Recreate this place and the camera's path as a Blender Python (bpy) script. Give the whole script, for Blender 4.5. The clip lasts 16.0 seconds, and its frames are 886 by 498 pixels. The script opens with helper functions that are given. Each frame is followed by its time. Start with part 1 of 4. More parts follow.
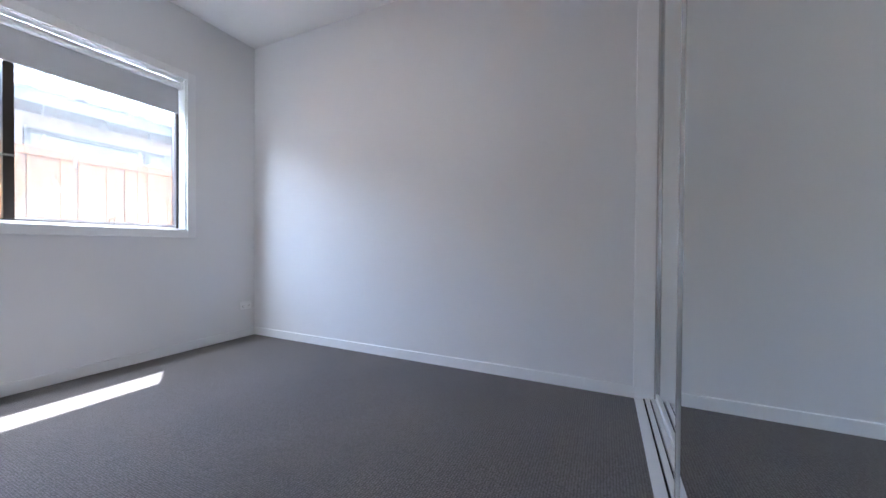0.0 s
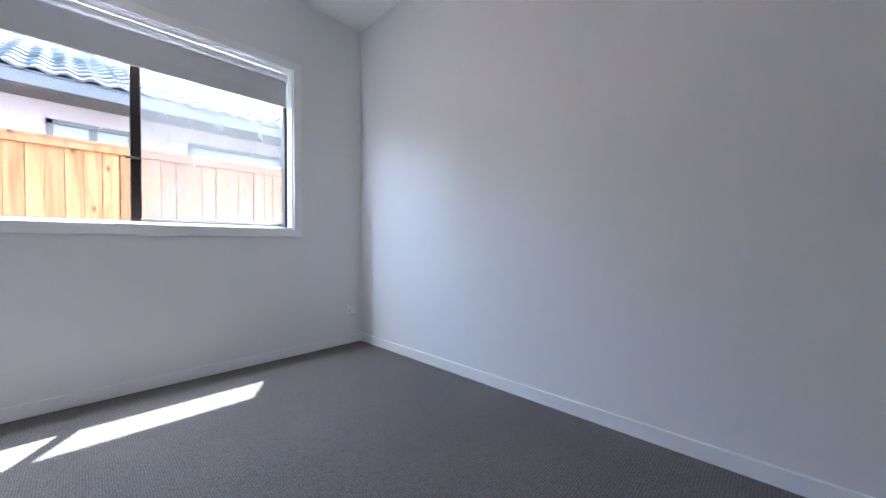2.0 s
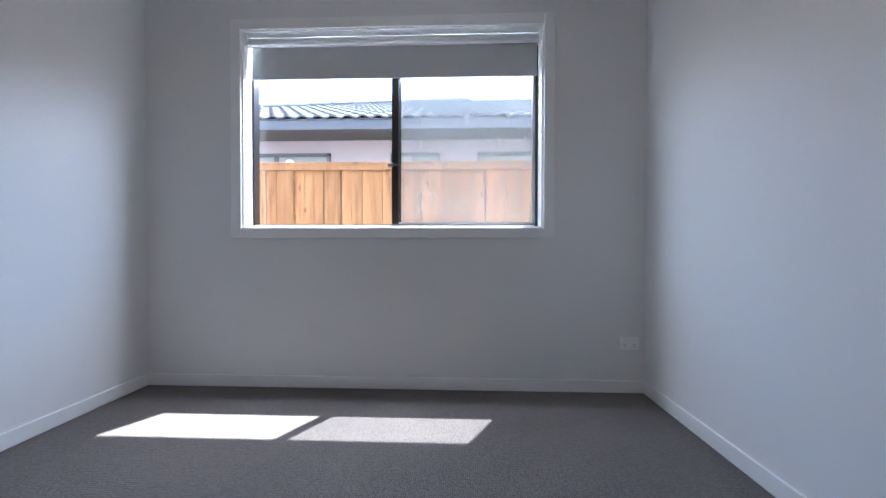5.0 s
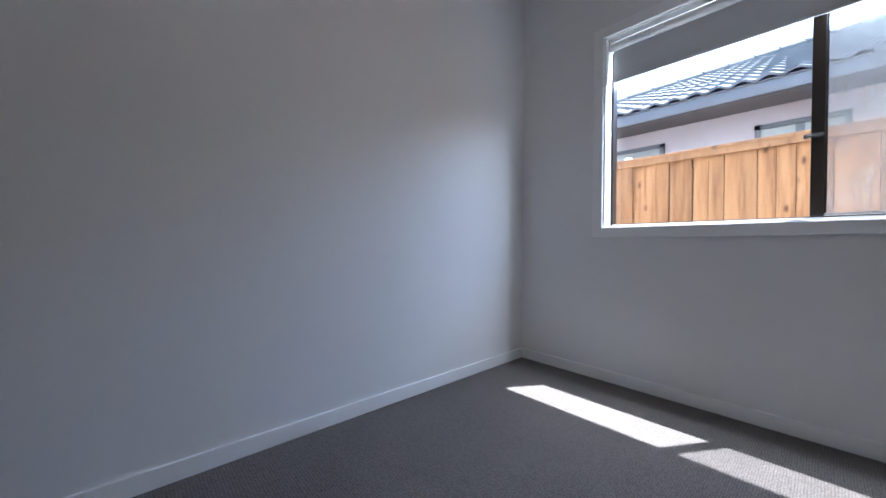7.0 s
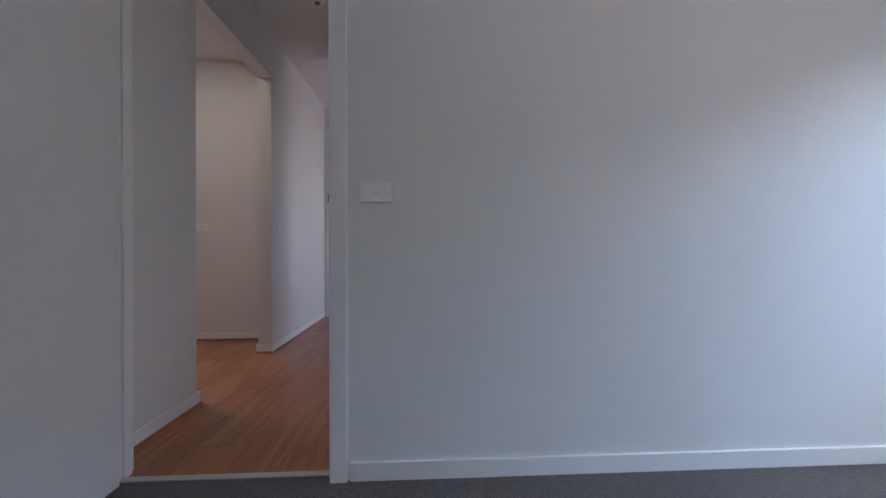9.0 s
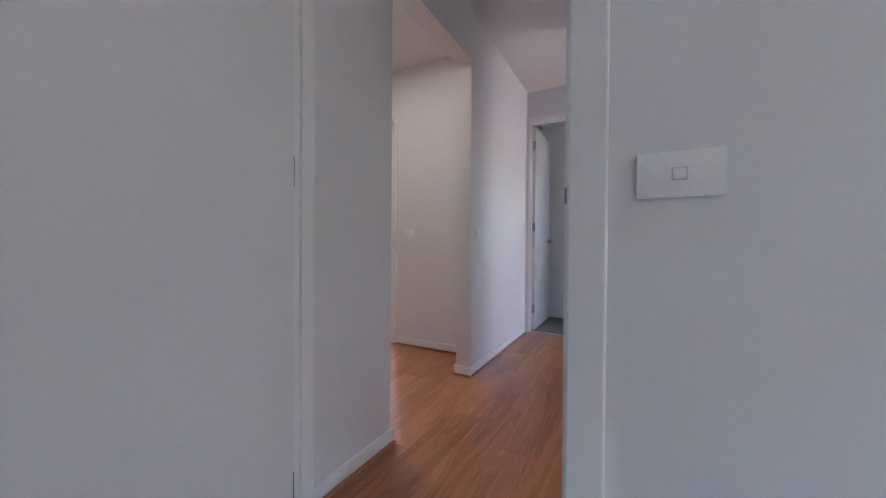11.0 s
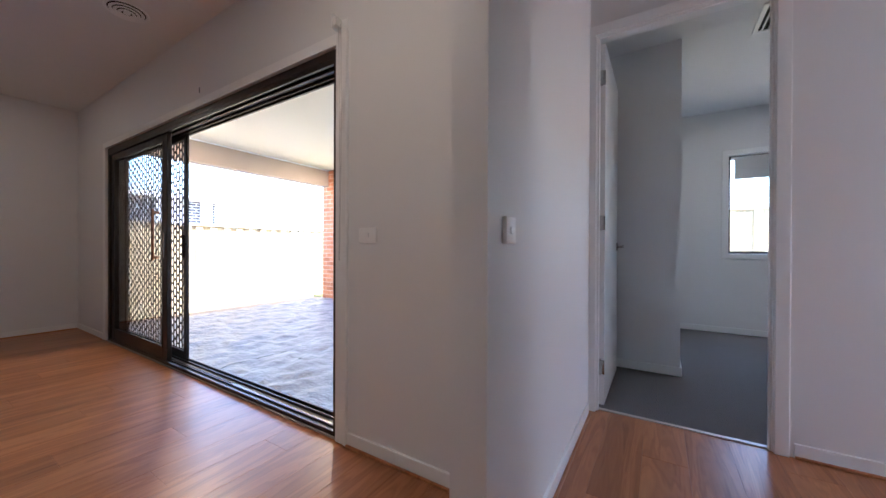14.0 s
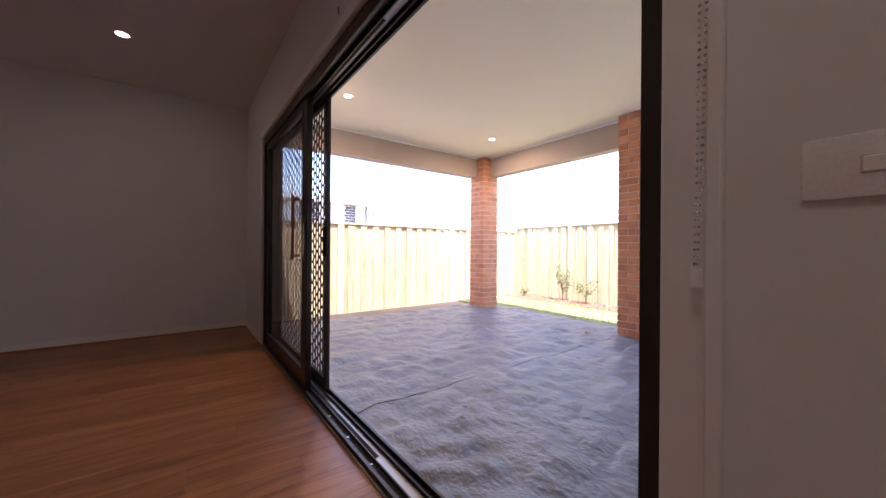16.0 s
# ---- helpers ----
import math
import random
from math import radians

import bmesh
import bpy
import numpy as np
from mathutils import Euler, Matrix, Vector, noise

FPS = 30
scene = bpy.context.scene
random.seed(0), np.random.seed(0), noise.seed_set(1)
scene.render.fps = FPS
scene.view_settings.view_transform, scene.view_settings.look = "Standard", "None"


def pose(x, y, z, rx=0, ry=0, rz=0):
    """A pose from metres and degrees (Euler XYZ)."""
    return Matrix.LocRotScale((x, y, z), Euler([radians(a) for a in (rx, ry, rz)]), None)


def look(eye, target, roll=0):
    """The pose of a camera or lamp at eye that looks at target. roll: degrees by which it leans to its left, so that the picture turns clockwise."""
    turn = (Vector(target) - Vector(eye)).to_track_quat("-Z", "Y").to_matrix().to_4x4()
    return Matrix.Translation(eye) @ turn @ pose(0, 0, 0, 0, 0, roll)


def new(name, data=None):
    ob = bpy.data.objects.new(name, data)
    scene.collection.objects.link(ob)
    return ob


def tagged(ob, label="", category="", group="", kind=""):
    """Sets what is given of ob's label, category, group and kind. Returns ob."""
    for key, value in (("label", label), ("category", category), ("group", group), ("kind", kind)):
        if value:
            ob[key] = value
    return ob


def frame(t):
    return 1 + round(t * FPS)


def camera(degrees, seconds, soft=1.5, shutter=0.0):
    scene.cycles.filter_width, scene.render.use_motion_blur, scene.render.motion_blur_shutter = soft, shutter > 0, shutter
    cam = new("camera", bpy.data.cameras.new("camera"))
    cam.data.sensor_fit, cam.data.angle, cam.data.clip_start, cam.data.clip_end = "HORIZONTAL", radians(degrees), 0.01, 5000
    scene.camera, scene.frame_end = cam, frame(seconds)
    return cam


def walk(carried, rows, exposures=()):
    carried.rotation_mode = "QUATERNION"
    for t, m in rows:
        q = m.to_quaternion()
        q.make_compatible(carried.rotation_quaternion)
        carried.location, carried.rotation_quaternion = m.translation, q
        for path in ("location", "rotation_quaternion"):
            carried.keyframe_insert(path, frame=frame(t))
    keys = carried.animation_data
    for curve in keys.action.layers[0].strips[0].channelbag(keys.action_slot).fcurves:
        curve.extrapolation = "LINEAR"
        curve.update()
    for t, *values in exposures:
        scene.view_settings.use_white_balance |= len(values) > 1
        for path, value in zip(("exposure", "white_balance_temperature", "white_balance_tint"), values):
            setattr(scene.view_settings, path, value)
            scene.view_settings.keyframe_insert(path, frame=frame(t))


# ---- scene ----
cam = camera(104.0, 16.0)
PATH = [
    (0, (0.767, -3.015, 0.857), (2.581, -2.173, 0.836), 0.4),
    (0.5, (0.842, -2.88, 0.855), (2.663, -2.053, 0.837), 0.6),
    (1, (0.922, -2.796, 0.856), (2.697, -1.875, 0.83), 0.7),
    (1.5, (1.117, -2.728, 0.849), (2.762, -1.591, 0.818), 0.2),
    (2, (1.305, -2.638, 0.856), (2.745, -1.25, 0.825), 0.1),
    (2.5, (1.611, -2.486, 0.848), (2.992, -1.04, 0.822), -0.1),
    (3, (1.872, -2.37, 0.837), (3.095, -0.788, 0.827), -0.3),
    (5.5, (1.894, -2.039, 0.873), (1.448, -0.089, 0.846), 0.1),
    (6, (1.786, -2.09, 0.881), (0.968, -0.265, 0.85), 0.0),
    (6.5, (1.679, -2.15, 0.864), (0.469, -0.558, 0.839), 0.0),
    (7, (1.549, -2.218, 0.848), (0.066, -0.876, 0.826), 0.4),
    (7.5, (1.513, -2.265, 0.879), (-0.195, -1.226, 0.847), -0.0),
    (8, (1.44, -2.336, 0.879), (-0.414, -1.588, 0.866), -0.1),
    (8.5, (1.385, -2.411, 0.877), (-0.56, -1.946, 0.871), -0.0),
    (9, (1.328, -2.491, 0.88), (-0.67, -2.394, 0.876), -0.1),
    (9.5, (1.186, -2.515, 0.897), (-0.783, -2.863, 0.885), 0.5),
    (10, (1.054, -2.544, 0.923), (-0.793, -3.313, 0.905), 0.1),
    (12.5, (-0.065, -3.121, 1.015), (-1.777, -4.155, 0.998), 0.3),
    (13, (-0.324, -3.178, 1.006), (-2.012, -4.25, 0.997), 0.1),
    (13.5, (-0.598, -3.259, 1.024), (-2.286, -4.332, 1.017), 0.1),
    (14, (-0.854, -3.426, 1.026), (-2.552, -4.483, 1.018), 0.2),
    (14.5, (-1.06, -3.626, 1.032), (-2.705, -4.764, 1.021), 0.5),
    (15, (-1.215, -3.942, 1.024), (-2.697, -5.285, 1.017), 0.6),
    (15.5, (-1.299, -4.284, 0.996), (-2.561, -5.836, 0.991), 0.7),
    (16, (-1.475, -4.627, 0.984), (-2.675, -6.227, 0.984), 0.4),
]
EXPOSURES = [(0, 4.22, 5450, 12), (1.5, 4.15, 5450, 12), (3, 3.72, 5450, 11), (5.5, 3.33, 5450, 11), (7, 3.18, 5450, 11), (8, 3.34, 5450, 10), (9, 3.65, 5450, 10), (10, 4.08, 5400, 10), (12.5, 4.34, 5400, 10),
             (13.5, 4.15, 5400, 10), (14, 3.92, 5500, 11), (14.5, 3.78, 5600, 12), (15, 3.60, 5850, 16), (15.5, 3.25, 6100, 20), (16, 2.88, 6250, 26)]
LAMP_BED, LAMP_SECOND, LAMP_PASSAGE = 5.0, 1.5, 0.75
walk(cam, [(t, look(eye, target, roll)) for t, eye, target, roll in PATH], EXPOSURES)

# ---- world, sun and large lights ----
SUN_DIR = Vector((0.21, 0.345, 1.0))
world = bpy.data.worlds.new("sky")
scene.world = world
world.use_nodes = True
wn = world.node_tree
sky = wn.nodes.new("ShaderNodeTexSky")
sky.sky_type = "NISHITA"
sky.sun_disc = False
sky.sun_elevation = math.atan2(1.0, math.hypot(0.21, 0.345))
sky.sun_rotation = math.atan2(0.21, 0.345)
wn.links.new(sky.outputs[0], wn.nodes["Background"].inputs[0])
wn.nodes["Background"].inputs[1].default_value = 0.15
sun = new("sun", bpy.data.lights.new("sun", "SUN"))
sun.data.energy, sun.data.angle, sun.data.color = 2.8, radians(0.5), (1.0, 0.96, 0.9)
sun.matrix_world = look(SUN_DIR * 20, (0, 0, 0))


def window_light(name, at, target, sx, sy, watts, color):
    """An area lamp in a window's opening that stands in for the sky's light."""
    lamp = new(name, bpy.data.lights.new(name, "AREA"))
    lamp.data.shape, lamp.data.size, lamp.data.size_y = "RECTANGLE", sx, sy
    lamp.data.energy, lamp.data.color = watts, color
    lamp.matrix_world = look(at, target)
    return lamp


SKYTINT = (0.93, 0.965, 1.0)
window_light("window_skylight", (1.5, 0.164, 1.995), (1.5, -0.9, 1.5), 1.7, 0.17, LAMP_BED, SKYTINT)
window_light("second_window_skylight", (-6.32, -1.79, 2.05), (-5.44, -1.79, 1.2), 1.66, 0.11, LAMP_SECOND, SKYTINT)
window_light("passage_door_skylight", (-2.75, 0.06, 1.05), (-2.75, -2.4, -0.9), 0.55, 1.95, LAMP_PASSAGE, SKYTINT)



def lamp_below(x, y, z, watts, col):
    """The light that a recessed downlight throws, real or added as fill."""
    lamp = new("downlight_and_fill_glow", bpy.data.lights.new("downlight_and_fill_glow", "AREA"))
    lamp.data.shape, lamp.data.size, lamp.data.energy, lamp.data.color = "DISK", 0.07, watts, col
    lamp.matrix_world = look((x, y, z - 0.006), (x, y + 0.0001, z - 1))


NEUTRAL, WARM = (1.0, 0.85, 0.70), (1.0, 0.71, 0.45)
ZPATIO = 2.625
# Entries at (-1.05, -4.55) and (1.0, -6.4) are unseen fill, added for brightness.
DOWNLIGHTS_AND_FILL = [(1.5, -1.55, 2.7, 0.30, NEUTRAL), (-1.07, -8.42, 2.7, 0.08, WARM), (-1.05, -4.55, 2.7, 0.42, (1.0, 0.76, 0.54)), (1.0, -6.4, 2.7, 0.05, WARM), (-2.885, -8.23, ZPATIO, 3.4, WARM), (-5.145, -8.32, ZPATIO, 3.4, WARM), (-4.806, -2.537, 2.7, 0.4, NEUTRAL)]
for spot in DOWNLIGHTS_AND_FILL:
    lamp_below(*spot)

# ---- materials ----


class Nodes:
    """A node material with short ways to add the usual textures."""

    def __init__(self, name, col, rough=0.6, metal=0.0, spec=0.5):
        self.m = bpy.data.materials.new(name)
        self.m.use_nodes = True
        self.t = self.m.node_tree
        self.b = self.t.nodes["Principled BSDF"]
        self.b.inputs["Base Color"].default_value = (*col, 1)
        self.b.inputs["Roughness"].default_value = rough
        self.b.inputs["Metallic"].default_value = metal
        self.b.inputs["Specular IOR Level"].default_value = spec
        self.col = col
        self.coord = self.t.nodes.new("ShaderNodeTexCoord").outputs["Object"]

    def node(self, kind, **props):
        n = self.t.nodes.new(kind)
        for k, v in props.items():
            n.inputs[k].default_value = v
        return n

    def link(self, a, b):
        self.t.links.new(a, b)

    def mapped(self, scale, shift_by_random=False):
        n = self.t.nodes.new("ShaderNodeMapping")
        n.inputs["Scale"].default_value = scale
        self.link(self.coord, n.inputs["Vector"])
        if shift_by_random:
            info = self.t.nodes.new("ShaderNodeObjectInfo")
            k = self.t.nodes.new("ShaderNodeMath")
            k.operation = "MULTIPLY"
            k.inputs[1].default_value = 37.0
            self.link(info.outputs["Random"], k.inputs[0])
            comb = self.t.nodes.new("ShaderNodeCombineXYZ")
            self.link(k.outputs[0], comb.inputs[0])
            self.link(k.outputs[0], comb.inputs[2])
            self.link(comb.outputs[0], n.inputs["Location"])
        return n.outputs[0]

    def noise(self, scale, detail=4.0, vec=None, rough=0.55):
        n = self.node("ShaderNodeTexNoise", Scale=scale, Detail=detail, Roughness=rough)
        self.link(vec or self.coord, n.inputs["Vector"])
        return n.outputs["Fac"]

    def ramp(self, fac, *stops):
        n = self.t.nodes.new("ShaderNodeValToRGB")
        while len(n.color_ramp.elements) < len(stops):
            n.color_ramp.elements.new(0.5)
        for e, (p, c) in zip(n.color_ramp.elements, stops):
            e.position, e.color = p, (*c, 1)
        self.link(fac, n.inputs[0])
        return n.outputs[0]

    def mix(self, fac, a, b, mode="MIX"):
        n = self.t.nodes.new("ShaderNodeMix")
        n.data_type, n.blend_type = "RGBA", mode
        for sock, v in ((n.inputs[0], fac), (n.inputs[6], a), (n.inputs[7], b)):
            if isinstance(v, (int, float)):
                sock.default_value = v
            elif isinstance(v, tuple):
                sock.default_value = (*v, 1)
            else:
                self.link(v, sock)
        return n.outputs[2]

    def base(self, sock):
        self.link(sock, self.b.inputs["Base Color"])

    def bump(self, height, strength, dist):
        n = self.node("ShaderNodeBump", Strength=strength, Distance=dist)
        self.link(height, n.inputs["Height"])
        if self.b.inputs["Normal"].is_linked:
            self.link(self.b.inputs["Normal"].links[0].from_socket, n.inputs["Normal"])
        self.link(n.outputs[0], self.b.inputs["Normal"])

    def rough(self, fac, lo, hi):
        n = self.node("ShaderNodeMapRange")
        n.inputs["To Min"].default_value, n.inputs["To Max"].default_value = lo, hi
        self.link(fac, n.inputs["Value"])
        self.link(n.outputs[0], self.b.inputs["Roughness"])


def plain(name, col, rough=0.5, metal=0.0, vary=0.06, grain=40.0, bump=0.1, dist=0.0006, big=2.2):
    """A painted, moulded or metal surface with broad and fine variation."""
    n = Nodes(name, col, rough, metal)
    lo = tuple(c * (1 - vary) for c in col)
    hi = tuple(min(1, c * (1 + vary)) for c in col)
    broad = n.ramp(n.noise(big, 3), (0.35, lo), (0.65, hi))
    fine = n.noise(grain, 4)
    n.base(n.mix(0.25, broad, n.ramp(fine, (0.3, lo), (0.7, hi))))
    n.rough(fine, max(0.02, rough - 0.07), min(1, rough + 0.07))
    if bump:
        n.bump(fine, bump, dist)
    return n.m


PAINT = plain("wall_paint", (0.80, 0.795, 0.79), 0.62, vary=0.012, grain=260, bump=0.12, dist=0.0008, big=0.9)
CEIL = plain("ceiling_paint", (0.84, 0.835, 0.82), 0.8, vary=0.012, grain=220, bump=0.1, dist=0.0008, big=0.7)
GLOSS = plain("trim_enamel", (0.88, 0.88, 0.87), 0.32, vary=0.012, grain=60, bump=0.06, dist=0.0004)
LEAFW = plain("door_enamel", (0.81, 0.81, 0.805), 0.36, vary=0.01, grain=90, bump=0.08, dist=0.0004)
PLASTIC = plain("white_plastic", (0.92, 0.92, 0.91), 0.28, vary=0.008, grain=260, bump=0.008, dist=0.0001)
BRONZE = plain("bronze_aluminium", (0.045, 0.036, 0.031), 0.36, 0.55, vary=0.12, grain=160, bump=0.06, dist=0.0003)
SILL_ALU = plain("worn_sill_aluminium", (0.40, 0.39, 0.385), 0.34, 0.7, vary=0.12, grain=30, bump=0.08, dist=0.0004)
CHAMPAGNE = plain("champagne_strip", (0.62, 0.58, 0.52), 0.35, 0.4, vary=0.04)
# Grey that paints the shadow gap round a switch button.
SHADOWGAP = plain("shadow_gap_grey", (0.50, 0.50, 0.50), 0.5, vary=0.02)
BLACK = plain("black_rubber_and_deep_shade", (0.012, 0.011, 0.011), 0.9, vary=0.2)
CHROME = plain("satin_chrome", (0.46, 0.46, 0.45), 0.24, 1.0, vary=0.04, grain=200, bump=0.03, dist=0.0002)
ALU = plain("white_powdercoat", (0.78, 0.78, 0.78), 0.3, 0.1, vary=0.015, grain=150, bump=0.04, dist=0.0002)
BLINDF = plain("blind_fabric", (0.60, 0.605, 0.615), 0.85, vary=0.02, grain=900, bump=0.25, dist=0.0004)
TANBEAM = plain("beam_paint", (0.40, 0.335, 0.285), 0.7, vary=0.04, grain=120, bump=0.2, dist=0.001)
RENDER = plain("pale_render", (0.55, 0.48, 0.47), 0.85, vary=0.05, grain=140, bump=0.4, dist=0.002)
GREYMETAL = plain("grey_colour_steel", (0.135, 0.13, 0.126), 0.45, 0.1, vary=0.08, grain=30, bump=0.05)
SLATEBLUE = plain("window_grey", (0.13, 0.13, 0.132), 0.4, 0.2, vary=0.05)
PANE = plain("house_window_blind", (0.36, 0.37, 0.33), 0.25, vary=0.04, big=1.2)
STILE = plain("bright_aluminium_edge", (0.80, 0.81, 0.81), 0.16, 0.7, vary=0.03)
MORTAR = plain("mortar", (0.58, 0.50, 0.42), 0.95, vary=0.08, grain=180, bump=0.6, dist=0.003)
WOODPULL = plain("copper_pull", (0.36, 0.17, 0.09), 0.35, 0.5, vary=0.08)
CONCRETE = plain("path_concrete", (0.50, 0.48, 0.45), 0.9, vary=0.1, grain=90, bump=0.4, dist=0.002)
# Also colours the fence backing, dark so that the gaps look shaded.
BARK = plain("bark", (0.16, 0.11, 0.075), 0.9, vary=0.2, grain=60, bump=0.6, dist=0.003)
MULCH = plain("mulch", (0.20, 0.12, 0.08), 0.95, vary=0.35, grain=35, bump=1.0, dist=0.02, big=14)
WHITEPAINT = plain("white_weatherboard", (0.72, 0.72, 0.70), 0.7, vary=0.03)


def carpet_material():
    n = Nodes("loop_pile_carpet", (0.12, 0.108, 0.102), 0.95, spec=0.15)
    v = n.t.nodes.new("ShaderNodeTexVoronoi")
    v.inputs["Scale"].default_value = 1.0
    v.inputs["Randomness"].default_value = 0.35
    n.link(n.mapped((125.0, 95.0, 100.0)), v.inputs["Vector"])
    dist = v.outputs["Distance"]
    tufts = n.ramp(dist, (0.1, (0.23, 0.207, 0.192)), (0.62, (0.108, 0.097, 0.091)))
    fleck = n.ramp(n.noise(330, 3), (0.35, (0.72, 0.72, 0.72)), (0.7, (1.2, 1.18, 1.15)))
    worn = n.ramp(n.noise(1.7, 3), (0.35, (0.93, 0.93, 0.93)), (0.65, (1.06, 1.05, 1.04)))
    n.base(n.mix(1.0, n.mix(1.0, tufts, fleck, "MULTIPLY"), worn, "MULTIPLY"))
    inv = n.t.nodes.new("ShaderNodeMath")
    inv.operation = "SUBTRACT"
    inv.inputs[0].default_value = 1.0
    n.link(dist, inv.inputs[1])
    n.bump(inv.outputs[0], 0.9, 0.005)
    n.b.inputs["Sheen Weight"].default_value = 0.15
    return n.m


def timber_floor_material():
    """Glossy red-brown boards: broad cathedral figure, dark grain streaks and pale sap lines along x."""
    n = Nodes("oiled_timber_laminate", (0.36, 0.16, 0.075), 0.25)
    wide = n.mapped((0.55, 5.0, 5.0), True)
    figure = n.t.nodes.new("ShaderNodeTexNoise")
    for key, v in (("Scale", 1.7), ("Detail", 3.0), ("Roughness", 0.5), ("Distortion", 1.6)):
        figure.inputs[key].default_value = v
    n.link(wide, figure.inputs["Vector"])
    rings = n.t.nodes.new("ShaderNodeMath")
    rings.operation = "PINGPONG"
    rings.inputs[1].default_value = 0.075
    n.link(figure.outputs["Fac"], rings.inputs[0])
    spread = n.node("ShaderNodeMapRange")
    spread.inputs["From Max"].default_value = 0.075
    n.link(rings.outputs[0], spread.inputs["Value"])
    fine = n.noise(9.0, 5, n.mapped((0.7, 13.0, 13.0), True), 0.7)
    wood = n.ramp(figure.outputs["Fac"], (0.3, (0.28, 0.100, 0.038)), (0.5, (0.43, 0.168, 0.064)), (0.7, (0.54, 0.235, 0.098)))
    wood = n.mix(0.20, wood, n.ramp(spread.outputs[0], (0.1, (0.17, 0.052, 0.020)), (0.45, (0.44, 0.17, 0.064)), (0.9, (0.62, 0.29, 0.13))))
    wood = n.mix(0.14, wood, n.ramp(fine, (0.3, (0.17, 0.052, 0.020)), (0.7, (0.52, 0.215, 0.088))))
    info = n.t.nodes.new("ShaderNodeObjectInfo")
    tone = n.ramp(info.outputs["Random"], (0.0, (0.88, 0.87, 0.86)), (1.0, (1.12, 1.14, 1.16)))
    n.base(n.mix(1.0, wood, tone, "MULTIPLY"))
    n.rough(fine, 0.26, 0.36)
    n.bump(fine, 0.06, 0.0005)
    return n.m


def paling_material(name, light, dark, hue, knots=0.0):
    n = Nodes(name, light, 0.85)
    gv = n.mapped((16.0, 16.0, 1.2), True)
    grain = n.noise(2.0, 5, gv, 0.6)
    wood = n.ramp(grain, (0.3, dark), (0.55, light), (0.8, hue))
    knot = n.t.nodes.new("ShaderNodeTexVoronoi")
    knot.inputs["Scale"].default_value = 1.0
    n.link(n.mapped((9.0, 9.0, 4.4), True), knot.inputs["Vector"])
    spots = n.ramp(knot.outputs["Distance"], (0.06, (0.28 + knots, 0.2 + knots, 0.15 + knots)), (0.17, (1, 1, 1)))
    info = n.t.nodes.new("ShaderNodeObjectInfo")
    tone = n.ramp(info.outputs["Random"], (0.0, (0.8, 0.77, 0.74)), (1.0, (1.12, 1.1, 1.08)))
    n.base(n.mix(1.0, n.mix(1.0, wood, spots, "MULTIPLY"), tone, "MULTIPLY"))
    n.bump(grain, 0.5, 0.003)
    return n.m


def brick_material():
    n = Nodes("fired_clay_brick", (0.34, 0.13, 0.075), 0.9)
    gv = n.mapped((1, 1, 1), True)
    cloud = n.ramp(n.noise(6, 4, gv), (0.3, (0.42, 0.165, 0.085)), (0.5, (0.56, 0.25, 0.135)), (0.75, (0.64, 0.34, 0.20)))
    fine = n.noise(120, 4, gv)
    info = n.t.nodes.new("ShaderNodeObjectInfo")
    tone = n.ramp(info.outputs["Random"], (0.0, (0.85, 0.82, 0.8)), (1.0, (1.12, 1.1, 1.08)))
    n.base(n.mix(1.0, n.mix(0.2, cloud, n.ramp(fine, (0.3, (0.2, 0.08, 0.05)), (0.7, (0.5, 0.24, 0.15)))), tone, "MULTIPLY"))
    n.bump(fine, 0.5, 0.003)
    return n.m


def stamped_concrete_material():
    n = Nodes("stamped_grey_concrete", (0.16, 0.16, 0.17), 0.55)
    cloud = n.ramp(n.noise(2.3, 6, rough=0.65), (0.3, (0.092, 0.102, 0.130)), (0.55, (0.170, 0.184, 0.215)), (0.75, (0.27, 0.285, 0.32)))
    fine = n.noise(34, 6, rough=0.7)
    n.base(n.mix(0.3, cloud, n.ramp(fine, (0.3, (0.09, 0.09, 0.10)), (0.7, (0.26, 0.26, 0.275)))))
    n.rough(n.noise(5, 4), 0.22, 0.42)
    n.bump(n.noise(5.5, 5, n.mapped((1.5, 1.0, 1.0)), 0.55), 0.8, 0.06)
    n.bump(fine, 0.2, 0.003)
    return n.m


def roof_tile_material():
    n = Nodes("glazed_grey_roof_tile", (0.12, 0.12, 0.13), 0.7, spec=0.1)
    isl = n.t.nodes.new("ShaderNodeNewGeometry")
    tone = n.ramp(isl.outputs["Random Per Island"], (0.0, (0.105, 0.098, 0.088)), (1.0, (0.20, 0.19, 0.172)))
    fine = n.noise(45, 4)
    n.base(n.mix(0.3, tone, n.ramp(fine, (0.3, (0.035, 0.035, 0.038)), (0.7, (0.12, 0.12, 0.125)))))
    n.rough(fine, 0.6, 0.78)
    return n.m


